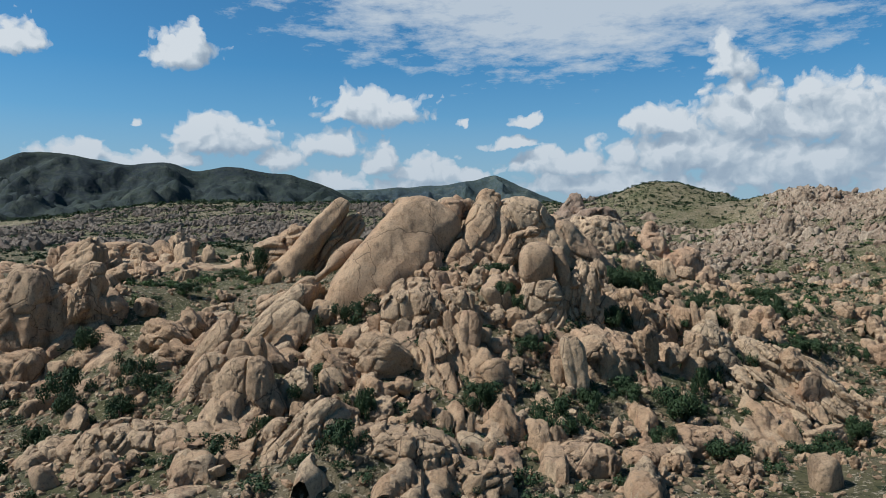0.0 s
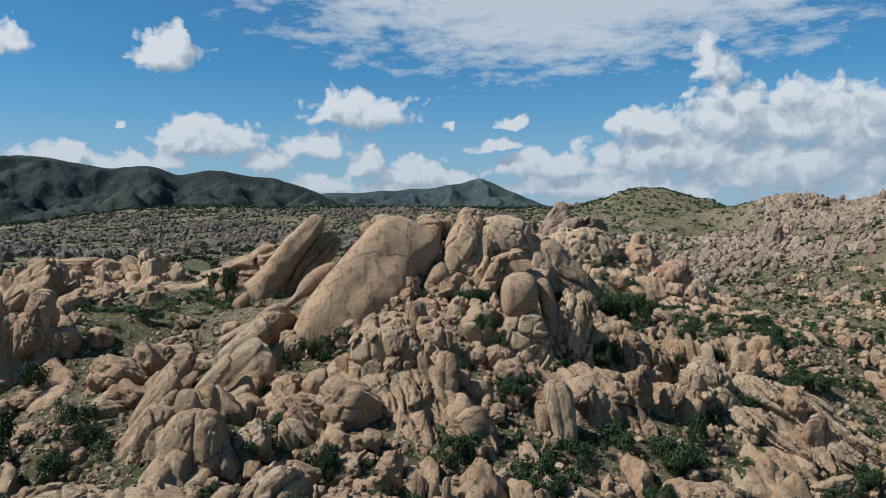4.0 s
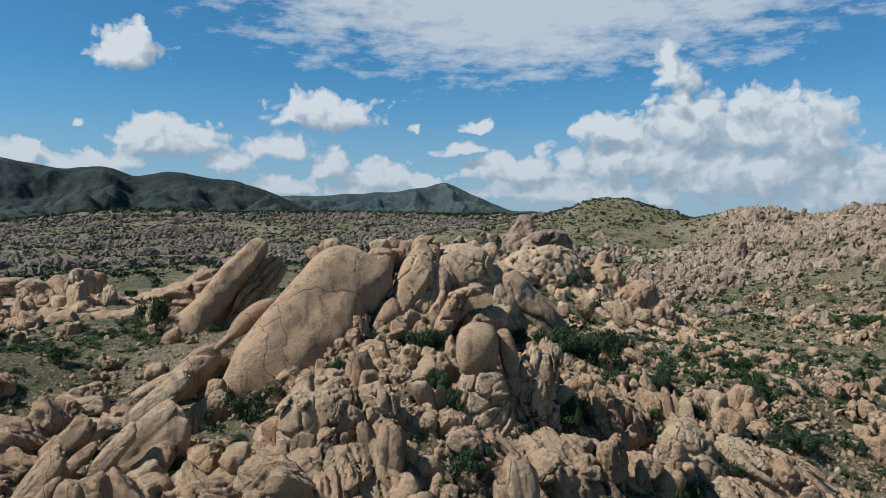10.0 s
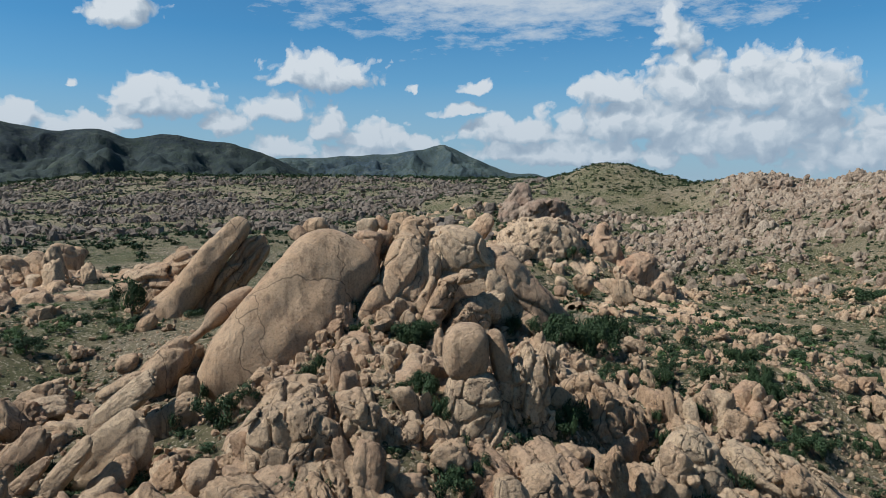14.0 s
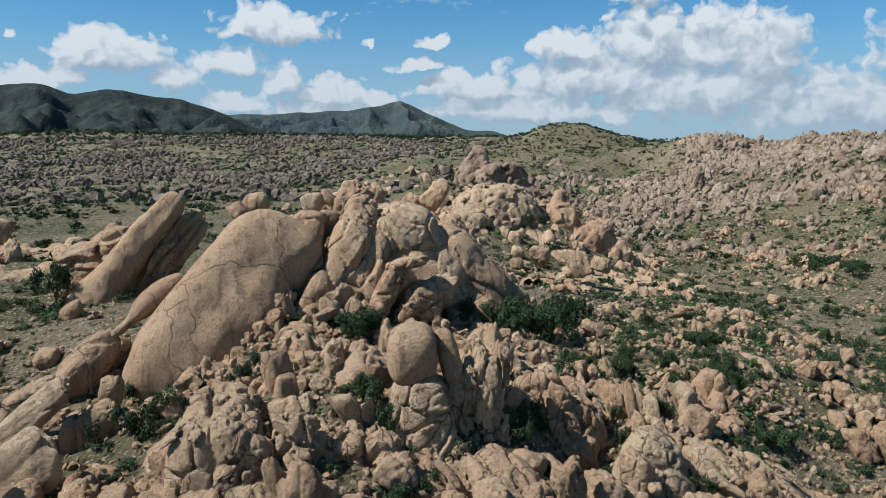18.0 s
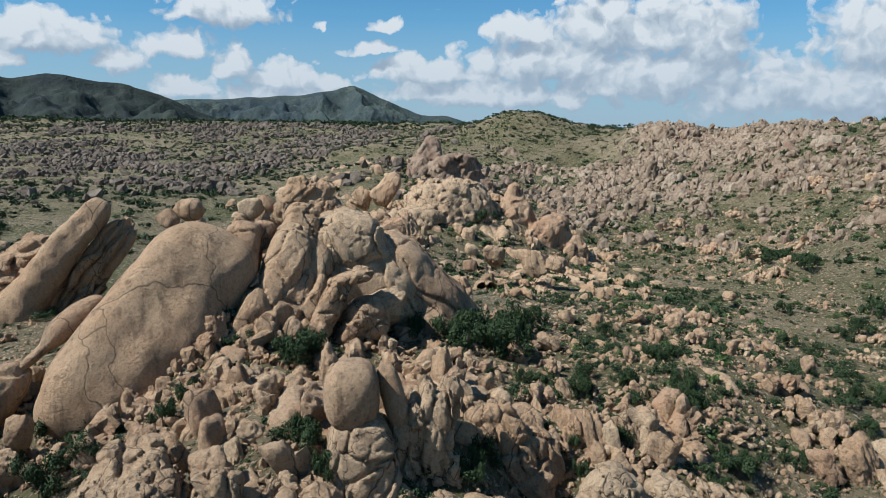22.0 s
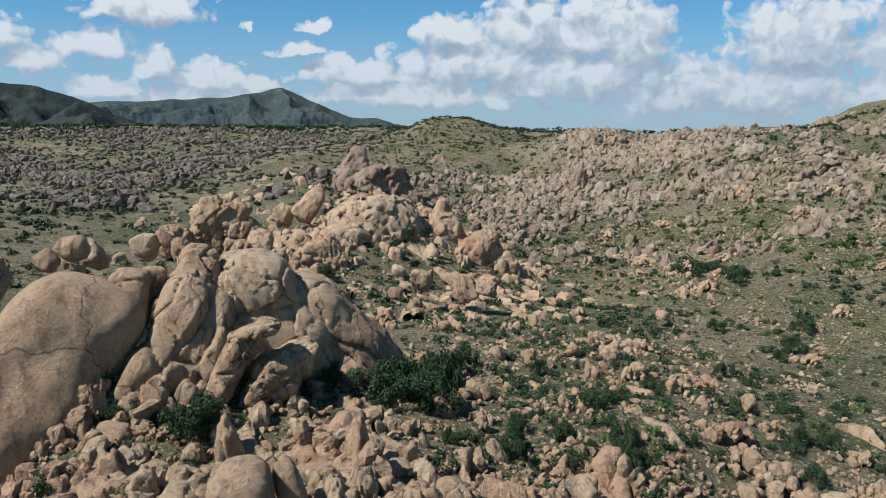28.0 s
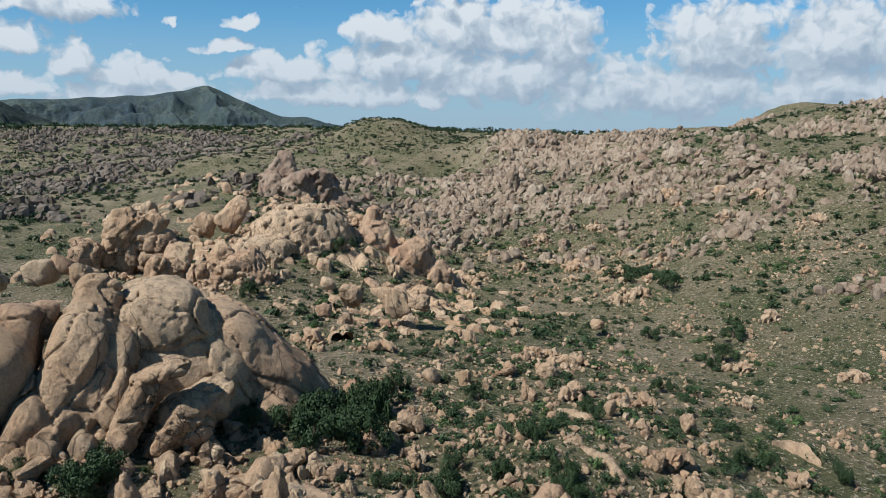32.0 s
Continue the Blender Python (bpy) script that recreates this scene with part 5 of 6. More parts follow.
massif("outcrop_rock", "broken granite slabs below the second outcrop", [lump(55.0, 192, 3.8, 6.0, 3.6, 3.8, 3.2, -14), lump(63.6, 190, 3.2, 5.0, 3.2, 3.4, 3.2, -18), lump(44.0, 193, 6.6, 5.0, 3.6, 4.0, 3.2, -6)], 0.36, 865, (2.2, 2.4, 4.0), (0.2, 0.8), 0.45, 0.45, 0.6, (0, -22, 0), FAR_ROCKS)
massif("rock_spire", "slender granite spire on the far ridge", [lump(145.4, 303, 19.4, 2.6, 2.4, 7.4, 3.0, 4, -0.2), lump(149.6, 302, 17.2, 2.4, 2.2, 4.2, 3.0, -8)], 0.5, 872, (2.4, 2.6, 5.0), (0.18, 0.9), 0.4, 0.5, 0.5, (0, 6, 0), FAR_ROCKS)
# towers and crags of the ridge: x, y, middle height, half width, half height
for n, (x, y, z, a, c) in enumerate([(181, 361, 34.0, 8.0, 6.0), (192, 356, 34.0, 6.0, 4.2), (203, 318, 35.0, 6.0, 6.0), (213, 322, 35.0, 5.0, 4.0), (148, 288, 16.0, 4.0, 4.4), (119, 262, 9.6, 5.0, 4.2),
                                     (166, 296, 21.6, 5.4, 4.2), (173, 250, 23.4, 5.0, 3.8), (149, 232, 10.4, 4.4, 3.0), (186, 254, 31.0, 5.6, 4.0), (113, 394, 24.4, 5.0, 3.4), (130, 330, 16.0, 6.0, 4.0)]):
    massif("ridge_crag", "jagged pale granite crag standing out of the ridge", [lump(x, y, z, a, a * 0.8, c, 3.0, 6 - 3 * (n % 4), -0.2), lump(x + a * 0.9, y - 2, z - 0.35 * c, a * 0.6, a * 0.6, c * 0.7, 3.0, -10)], 0.78, 880 + n, (2.3, 2.6, 3.8), (0.24, 1.3), 0.9, 0.7, 0.5, (0, 14, 20 * n), FAR_ROCKS)


# ---- further single boulders of the mound, set along the joints of the bedrock ----
def fallen(name, seed, n, box, cover, lo, hi, group):
    rnd = np.random.RandomState(seed)
    done = 0
    while done < n:
        x, y = rnd.uniform(*box[:2]), rnd.uniform(*box[2:])
        if rnd.uniform() > cover(x, y):
            continue
        size = lo + (hi - lo) * rnd.uniform() ** 2
        kind = "ssggbbr"[rnd.randint(7)]
        a, b, c = size * rnd.uniform(0.7, 1.1), size * rnd.uniform(0.6, 1.0), size * (1.0 if kind == "r" else rnd.uniform(1.0, 1.9))
        z = float(ground_z(x, y)) + c * rnd.uniform(0.15, 0.45)
        ob = stone(name, x, y, z, a, b, c, rnd.normal(0, 10), -14 + rnd.normal(0, 16), 12 + rnd.normal(0, 24), kind, rnd.randint(6), 4)
        tagged(ob, group=group)
        done += 1



fallen("granite_boulder", 71, 90, (-46, 52, 50, 100), lambda x, y: math.exp(-(((x - 4) / 30) ** 2 + ((y - 76) / 20) ** 2)), 0.5, 1.7, "boulders strewn on the mound")
fallen("granite_boulder", 75, 120, (-18, 36, 84, 107), lambda x, y: math.exp(-(((x - 4) / 16) ** 2 + ((y - 96) / 9) ** 2)), 0.35, 1.25, "boulders strewn on the mound")
fallen("valley_boulder", 72, 70, (20, 72, 88, 165), lambda x, y: 0.5, 0.4, 1.3, "boulders strewn on the valley edge")
fallen("outcrop_rock", 73, 80, (15, 80, 180, 300), lambda x, y: math.exp(-(((x - 48) / 20) ** 2 + ((y - 235) / 45) ** 2)), 0.6, 2.2, "boulders of the second outcrop")
fallen("meadow_boulder", 74, 60, (-75, -38, 95, 172), lambda x, y: math.exp(-(((x + 60) / 14) ** 2)), 0.8, 2.6, "boulders of the outcrop beyond the meadow")


# ---- loose rock, too many to count ----
def blob(x, y, cx, cy, sx, sy, turn=0.0):
    c, s = math.cos(turn), math.sin(turn)
    u, v = (x - cx) * c + (y - cy) * s, -(x - cx) * s + (y - cy) * c
    return np.exp(-((u / sx) ** 2 + (v / sy) ** 2))


def strewn(rnd, n, x0, x1, y0, y1, cover):
    """n places in a field, thinned by cover(x, y) from 0 to 1."""
    x, y = rnd.uniform(x0, x1, n), rnd.uniform(y0, y1, n)
    keep = rnd.uniform(size=n) < cover(x, y)
    return x[keep], y[keep]


def rock_rows(rnd, x, y, lo, hi, power=2.2, tall=(0.6, 1.2), sink=0.25, lean=0.5, grain=None):
    """grain: where the joints of the bedrock set a common heading and lean, in radians."""
    n = len(x)
    size = lo + (hi - lo) * rnd.uniform(size=n) ** power
    a, b, c = size * rnd.uniform(0.8, 1.3, n), size * rnd.uniform(0.55, 1.0, n), size * rnd.uniform(*tall, n)
    z = ground_z(x, y) + c * (1 - 2 * sink) * 0.6
    if grain is None:
        rx, ry, head = rnd.uniform(-lean, lean, n), rnd.uniform(-lean, lean, n), rnd.uniform(0, 6.28, n)
    else:
        rx, ry, head = rnd.normal(0, 0.2, n), grain[1] + rnd.normal(0, 0.28, n), grain[0] + rnd.normal(0, 0.35, n)
    return np.stack([x, y, z, a, b, c, rx, ry, head], -1)


def clumpy(x, y, scale, seed, lo=0.0, hi=0.25):
    p = np.stack([x, y, 0 * x], -1) / scale
    return np.clip((fbm(p, 3, seed) - lo) / (hi - lo), 0, 1)


def field(name, label, seed, n, box, cover, lo, hi, shapes, mat, **kw):
    rnd = np.random.RandomState(seed)
    x, y = strewn(rnd, n, *box, cover)
    ob = new(name, heap_mesh(name, rock_rows(rnd, x, y, lo, hi, **kw), shapes, rnd))
    ob.data.materials.append(mat)
    return tagged(ob, label, "rocks", kind="stuff")


def piles(name, label, seed, n, box, cover, radius, each, shapes, mat, tall=(0.7, 1.6), grain=None, big=0.34):
    """Heaps of jointed rock: large blocks in the middle of each, smaller ones towards its edge."""
    rnd = np.random.RandomState(seed)
    cx, cy = strewn(rnd, n, *box, cover)
    rows = []
    for px, py in zip(cx, cy):
        r = radius[0] + (radius[1] - radius[0]) * rnd.uniform() ** 1.6
        m = max(5, int(each * (r / radius[1]) ** 1.3))
        turn, long = rnd.uniform(0, 3.14), rnd.uniform(0.5, 1.0)
        u, v = rnd.normal(0, 0.55, m) * r, rnd.normal(0, 0.55, m) * r * long
        x, y = px + u * math.cos(turn) - v * math.sin(turn), py + u * math.sin(turn) + v * math.cos(turn)
        near = np.exp(-np.hypot(u, v / long) / r)
        size = np.clip(r * big * near * rnd.uniform(0.35, 1.25, m), 0.16, None)
        a, b, c = size * rnd.uniform(0.7, 1.2, m), size * rnd.uniform(0.5, 0.95, m), size * rnd.uniform(*tall, m)
        z = ground_z(x, y) + c * 0.3 + np.clip(near - 0.35, 0, 1) * r * 0.42
        g = grain or (turn, rnd.uniform(-0.35, 0.35))
        rows.append(np.stack([x, y, z, a, b, c, rnd.normal(0, 0.25, m), g[1] + rnd.normal(0, 0.3, m), g[0] + rnd.normal(0, 0.45, m)], -1))
    ob = new(name, heap_mesh(name, np.concatenate(rows), shapes, rnd))
    ob.data.materials.append(mat)
    return tagged(ob, label, "rocks", kind="stuff")


def mound_cover(x, y):
    return np.clip(blob(x, y, 4, 84, 34, 36) * 1.3 + blob(x, y, 40, 84, 18, 14) + blob(x, y, -20, 62, 22, 14), 0, 1)


piles("mound_rubble", "tan granite blocks heaped on the rocky mound", 1, 120, (-58, 72, 46, 128), mound_cover, (1.0, 3.2), 20, MIDDLE, GRANITE_LOOSE, (0.6, 1.4), (0.2, -0.25), 0.3)
piles("mound_chips", "broken granite pieces between the large blocks", 9, 420, (-62, 78, 46, 130), lambda x, y: np.clip(mound_cover(x, y) + 0.15, 0, 1), (0.8, 3.4), 26, SMALL, GRANITE_LOOSE, (0.6, 1.5), (0.2, -0.2), 0.3)
field("mound_stones", "small tan granite stones strewn between boulders", 2, 26000, (-70, 90, 44, 135), lambda x, y: np.clip(mound_cover(x, y) + 0.12, 0, 1), 0.08, 0.42, TINY, GRANITE_LOOSE, tall=(0.6, 1.3))
piles("left_outcrop", "rounded tan boulders on a low outcrop beyond the meadow", 3, 90, (-110, -30, 88, 185),
      lambda x, y: np.clip(blob(x, y, -64, 152, 22, 24) + blob(x, y, -62, 100, 16, 10), 0, 1), (2.0, 6.0), 26, MIDDLE, GRANITE_LOOSE, (0.6, 1.1))
piles("valley_heaps", "pale granite heaps scattered over the valley floor", 4, 1300, (28, 175, 85, 240), lambda x, y: 0.05 + clumpy(x, y, 22, 31, 0.04, 0.22) * 0.9, (0.8, 4.6), 34, SMALL, GRANITE_LOOSE, (0.6, 1.4), None, 0.26)
field("valley_stones", "small pale stones scattered over the valley floor", 8, 16000, (28, 170, 85, 235), lambda x, y: 0.10 + clumpy(x, y, 14, 33, 0.0, 0.25) * 0.6, 0.08, 0.5, TINY, GRANITE_LOOSE, power=2.2)
piles("second_outcrop", "pinkish granite blocks on the second outcrop", 5, 240, (-15, 115, 145, 335),
      lambda x, y: np.clip(blob(x, y, 48, 262, 28, 52) + blob(x, y, 62, 208, 22, 24) + blob(x, y, 24, 190, 26, 36) * 0.8, 0, 1), (1.2, 4.2), 30, SMALL, GRANITE_LOOSE, (0.6, 1.4))


def ridge_cover(x, y):
    core = blob(x, y, 150, 318, 110, 50, 1.05)
    bands = clumpy(x, y, 24, 41, 0.04, 0.2) * np.where(x < 190, 0.6, 0.42)
    hill = np.clip(blob(x, y, 138, 430, 60, 74) * 1.7, 0, 1)
    valley = np.clip(blob(x, y, 100, 185, 48, 75) * 1.3, 0, 1)
    return np.clip((0.95 * core * (0.1 + 0.9 * clumpy(x, y, 18, 43, -0.12, 0.12)) + bands) * (1 - hill) * (1 - valley), 0, 1)


def plain_cover(x, y):
    return (0.04 + 0.9 * clumpy(x, y, 30, 51, -0.04, 0.14)) * (1 - blob(x, y, 30, 330, 55, 70)) * (1 - blob(x, y, -30, 262, 70, 26))


field("right_ridge_rocks", "grey-pink granite blocks crowding the rocky ridge", 6, 46000, (84, 350, 140, 452), ridge_cover, 0.3, 1.7, SMALL, GRANITE_FAR, power=2.4, tall=(0.6, 1.5), sink=0.2)
piles("ridge_heaps", "taller granite heaps along the rocky ridge", 26, 420, (88, 340, 150, 450), ridge_cover, (1.2, 5.0), 34, SMALL, GRANITE_FAR, (0.7, 1.5), None, 0.24)
field("left_plain_rocks", "granite blocks crowding the broad slope below the mountains, cloud shade in their colour", 7, 44000, (-380, 110, 250, 780), plain_cover, 0.4, 2.3, TINY, GRANITE_SHADED, power=2.4, tall=(0.6, 1.3), sink=0.25)
piles("plain_heaps", "granite heaps standing out of the broad slope", 27, 900, (-300, 110, 260, 620), plain_cover, (1.6, 6.0), 28, TINY, GRANITE_SHADED, (0.7, 1.5), None, 0.30)


# ---- scrub ----
def bush_shape(seed, leaves, leaf):
    rnd = np.random.RandomState(seed)
    lobes = rnd.normal(size=(6, 3)) * (0.42, 0.42, 0.22) + (0, 0, 0.52)
    c = lobes[rnd.randint(6, size=leaves)]
    d = rnd.normal(size=(leaves, 3))
    d /= np.linalg.norm(d, axis=1)[:, None]
    p = c + d * rnd.uniform(0.25, 0.5, (leaves, 1))
    p[:, 2] = np.maximum(p[:, 2], 0.03)
    u = rnd.normal(size=(leaves, 3))
    u /= np.linalg.norm(u, axis=1)[:, None]
    w = np.cross(u, d)
    w /= np.linalg.norm(w, axis=1)[:, None] + 1e-6
    u, w = u * leaf, w * leaf * 0.7
    v = np.stack([p - u - w * 0.4, p + w, p + u - w * 0.3], 1).reshape(-1, 3)
    return v, np.arange(leaves * 3).reshape(-1, 3)


BUSH_NEAR = [bush_shape(300 + i, 420, 0.13) for i in range(6)]
BUSH_FAR = [bush_shape(320 + i, 100, 0.24) for i in range(6)]
BUSH_DOT = [bush_shape(330 + i, 30, 0.40) for i in range(6)]


def scrub(name, label, seed, n, box, cover, lo, hi, shapes, mat):
    rnd = np.random.RandomState(seed)
    x, y = strewn(rnd, n, *box, cover)
    s = lo + (hi - lo) * rnd.uniform(size=len(x)) ** 2
    z = ground_z(x, y) - 0.1
    vs, fs, base = [], [], 0
    for i in range(len(x)):
        v, f = shapes[rnd.randint(len(shapes))]
        a = rnd.uniform(0, 6.28)
        m = np.array([[math.cos(a), -math.sin(a), 0], [math.sin(a), math.cos(a), 0], [0, 0, rnd.uniform(0.7, 1.0)]]) * s[i]
        vs.append(v @ m.T + (x[i], y[i], z[i]))
        fs.append(f + base)
        base += len(v)
    ob = new(name, mesh_from(name, np.concatenate(vs), np.concatenate(fs), False))
    ob.data.materials.append(mat)
    return tagged(ob, label, "scrub", kind="stuff")


scrub("near_scrub", "dark green oak scrub between the boulders", 11, 2000, (-70, 90, 46, 135), lambda x, y: 0.2 + 0.7 * clumpy(x, y, 8, 61, -0.05, 0.2), 0.4, 1.25, BUSH_NEAR, LEAF)
scrub("valley_oaks", "small dark oaks dotting the valley and its slopes", 16, 11000, (28, 300, 85, 340), lambda x, y: 0.3 + 0.6 * clumpy(x, y, 19, 66, 0.0, 0.22), 0.3, 1.2, BUSH_FAR, LEAF)
scrub("valley_scrub", "green bushes dotting the grassy valley", 12, 4200, (30, 260, 85, 300), lambda x, y: 0.2 + 0.7 * clumpy(x, y, 16, 62, 0.0, 0.22), 0.25, 1.2, BUSH_FAR, LEAF_LIGHT)
scrub("slope_scrub", "dark bushes dotting the far slopes", 13, 32000, (-380, 340, 150, 780), lambda x, y: (0.25 + 0.6 * clumpy(x, y, 26, 63, -0.1, 0.2)) * np.where(x < 60, 1.0, 0.8), 0.5, 1.8, BUSH_DOT, LEAF)
scrub("foothill_scrub", "dark scrub covering the foothills below the mountains", 18, 16000, (-800, 520, 740, 1400), lambda x, y: 0.35 + 0.6 * clumpy(x, y, 60, 67, -0.1, 0.2), 1.4, 4.0, BUSH_DOT, LEAF)
TUFTS = [bush_shape(340 + i, 12, 0.42) for i in range(6)]
scrub("grass_tufts", "dry yellow-green grass tufts over the open ground", 14, 20000, (-90, 190, 60, 260), lambda x, y: 0.2 + 0.8 * clumpy(x, y, 20, 64, -0.1, 0.2), 0.15, 0.42, TUFTS, GRASS)
scrub("meadow_scrub", "bright green low bushes on the meadow", 15, 260, (-62, -26, 98, 150), lambda x, y: blob(x, y, -42, 118, 14, 20), 0.4, 1.3, BUSH_NEAR, LEAF_LIGHT)
scrub("hill_scrub", "dark bushes dotting the round hill", 17, 6000, (50, 240, 350, 540), lambda x, y: blob(x, y, 142, 445, 70, 80), 0.35, 1.1, BUSH_DOT, LEAF)


# ---- oak bushes that stand out singly ----
def crown_mesh(seed):
    rnd = np.random.RandomState(seed)
    lobes = rnd.normal(size=(9, 3)) * (0.5, 0.5, 0.16) + (0, 0, 0.55)
    n = 2200
    c = lobes[rnd.randint(9, size=n)]
    d = rnd.normal(size=(n, 3))
    d /= np.linalg.norm(d, axis=1)[:, None]
    p = c + d * rnd.uniform(0.16, 0.36, (n, 1)) * (1, 1, 0.9)
    p[:, 2] = np.clip(p[:, 2], 0.06, 1.05)
    u = rnd.normal(size=(n, 3))
    u /= np.linalg.norm(u, axis=1)[:, None]
    w = np.cross(u, d)
    w /= np.linalg.norm(w, axis=1)[:, None] + 1e-6
    u, w = u * rnd.uniform(0.03, 0.065, (n, 1)), w * 0.035
    v = np.stack([p - u, p + w, p + u, p - w], 1).reshape(-1, 3)
    me = mesh_from("crown", v, np.arange(n * 4).reshape(-1, 4), False)
    me.materials.append(LEAF)
    return me


def trunk_mesh(seed):
    rnd = random.Random(seed)
    bm = bmesh.new()
    for _ in range(4):
        a, lean = rnd.uniform(0, 6.28), rnd.uniform(0.1, 0.45)
        m = Matrix.Rotation(a, 4, "Z") @ Matrix.Rotation(lean, 4, "Y") @ Matrix.Translation((0, 0, 0.28))
        bmesh.ops.create_cone(bm, cap_ends=True, segments=6, radius1=0.06, radius2=0.02, depth=0.7, matrix=m)
    me = bpy.data.meshes.new("trunk")
    bm.to_mesh(me)
    bm.free()
    me.materials.append(BARK)
    return me


CROWNS, TRUNKS = [crown_mesh(500 + i) for i in range(5)], [trunk_mesh(600 + i) for i in range(5)]


BUSH_SPOTS = []


def oak_bush(x, y, z, half, tall, kind):
    BUSH_SPOTS.append((x, y, half))
    z = min(z, float(ground_z(x, y))) if z > float(ground_z(x, y)) + 0.5 else z
    base = new("oak_bush")
    base.matrix_world = pose(x, y, z, 0, 0, (x * 37 + y * 91) % 360)
    for name, me in (("trunk", TRUNKS[kind]), ("crown", CROWNS[kind])):
        ob = new(name, me)
        ob.parent = base
        ob.scale = (half, half, tall)
    return tagged(base, "dense dark green scrub oak between granite rocks", "bush", "scrub oaks")


oak_bush(7.0, 104.8, 12.38, 2.01, 3.02, 0)
oak_bush(5.7, 106.0, 14.19, 1.69, 2.03, 1)
oak_bush(-2.7, 100.7, 11.12, 1.90, 1.90, 2)
oak_bush(8.4, 93.9, 10.86, 1.76, 2.35, 3)
oak_bush(9.8, 74.3, 10.83, 1.30, 2.17, 4)
oak_bush(20.3, 84.3, 9.61, 1.55, 3.11, 0)
oak_bush(31.5, 113.9, 9.00, 2.27, 5.67, 1)
oak_bush(25.2, 111.4, 10.75, 2.20, 3.66, 2)
oak_bush(19.6, 115.9, 15.24, 1.91, 3.05, 3)
oak_bush(33.5, 96.8, 10.35, 1.56, 2.18, 4)
oak_bush(-12.3, 96.3, 7.51, 1.79, 2.38, 0)
oak_bush(-13.6, 99.5, 9.06, 1.86, 2.48, 1)
oak_bush(-26.1, 89.4, 5.81, 1.47, 2.14, 2)
oak_bush(-17.2, 94.8, 6.86, 1.74, 2.62, 3)
oak_bush(-6.3, 84.2, 9.36, 1.01, 2.01, 4)
oak_bush(1.3, 81.7, 10.06, 0.73, 2.92, 0)
oak_bush(-32.3, 125.4, 13.25, 2.02, 4.86, 1)
oak_bush(-4.3, 79.9, 6.94, 1.18, 1.18, 2)
oak_bush(36.0, 100.7, 10.96, 1.31, 1.96, 3)
oak_bush(33.9, 86.2, 10.36, 0.81, 2.16, 4)
oak_bush(26.4, 80.6, 7.93, 0.99, 1.97, 0)
oak_bush(43.7, 93.5, 9.24, 1.21, 1.81, 1)
oak_bush(-39.4, 109.9, 11.77, 2.05, 1.71, 2)
oak_bush(-38.4, 123.9, 11.94, 1.99, 1.99, 3)
oak_bush(-26.4, 108.9, 9.78, 1.03, 1.71, 4)
oak_bush(-11.1, 69.1, 6.20, 2.35, 2.61, 0)
oak_bush(-7.2, 62.6, 5.07, 1.18, 2.83, 1)
oak_bush(-3.5, 64.6, 4.91, 1.46, 1.46, 2)
oak_bush(4.4, 66.6, 5.25, 2.51, 2.51, 3)
oak_bush(0.4, 65.6, 5.07, 1.98, 1.73, 4)
oak_bush(9.8, 62.6, 4.03, 1.89, 2.83, 0)
oak_bush(14.2, 70.6, 4.02, 1.87, 2.67, 1)
oak_bush(18.5, 70.6, 4.53, 2.14, 2.67, 2)
oak_bush(22.6, 68.5, 3.53, 2.33, 3.11, 3)
oak_bush(27.6, 76.3, 2.85, 1.45, 4.64, 4)
oak_bush(19.7, 62.5, 2.56, 1.41, 1.89, 0)
oak_bush(25.3, 62.5, 1.59, 1.89, 2.36, 1)
oak_bush(33.5, 68.4, 0.87, 1.82, 2.07, 2)
oak_bush(42.1, 72.3, 1.67, 1.65, 2.20, 3)
oak_bush(35.4, 64.4, 0.79, 1.95, 1.95, 4)
oak_bush(-21.7, 78.7, 6.68, 1.79, 2.39, 0)
oak_bush(-11.3, 59.6, 3.36, 1.34, 1.79, 1)
oak_bush(-14.9, 59.6, 2.93, 1.79, 1.79, 2)
oak_bush(-32.2, 62.6, 2.38, 2.12, 1.89, 3)
oak_bush(-31.5, 72.7, 6.44, 1.65, 2.75, 4)
oak_bush(-37.1, 70.7, 4.85, 2.14, 3.21, 0)
oak_bush(-27.6, 68.7, 6.40, 1.04, 1.56, 1)
oak_bush(-29.8, 66.7, 4.44, 1.51, 1.51, 2)
oak_bush(43.4, 92.5, 9.48, 1.41, 2.12, 3)
oak_bush(33.1, 78.4, 6.40, 1.49, 2.38, 4)
oak_bush(9.6, 100.6, 10.70, 1.92, 2.30, 0)
oak_bush(8.0, 72.5, 10.68, 1.64, 2.19, 1)
oak_bush(43.8, 85.2, 7.39, 1.94, 1.94, 2)
oak_bush(-45.5, 92.4, 5.77, 2.11, 3.52, 3)
oak_bush(6.9, 99.6, 15.30, 1.52, 2.54, 4)
oak_bush(-2.3, 94.9, 12.69, 1.15, 2.07, 0)
oak_bush(8.2, 79.6, 15.77, 1.26, 2.15, 1)
oak_bush(-8.1, 86.0, 13.74, 1.52, 1.91, 2)
oak_bush(18.1, 113.6, 14.65, 1.59, 3.81, 3)
oak_bush(24.7, 112.8, 11.13, 2.90, 3.86, 4)
oak_bush(31.4, 115.0, 8.53, 2.70, 5.40, 0)
oak_bush(19.8, 110.0, 12.99, 1.84, 2.45, 1)
oak_bush(43.7, 94.3, 9.69, 1.08, 2.42, 2)
oak_bush(34.4, 98.3, 9.21, 1.39, 2.22, 3)
oak_bush(35.2, 89.5, 11.16, 1.21, 1.70, 4)
oak_bush(22.3, 88.1, 10.63, 0.68, 2.27, 0)
oak_bush(52.4, 88.6, 4.37, 1.03, 2.07, 1)
oak_bush(61.6, 90.9, 6.18, 1.10, 1.65, 2)
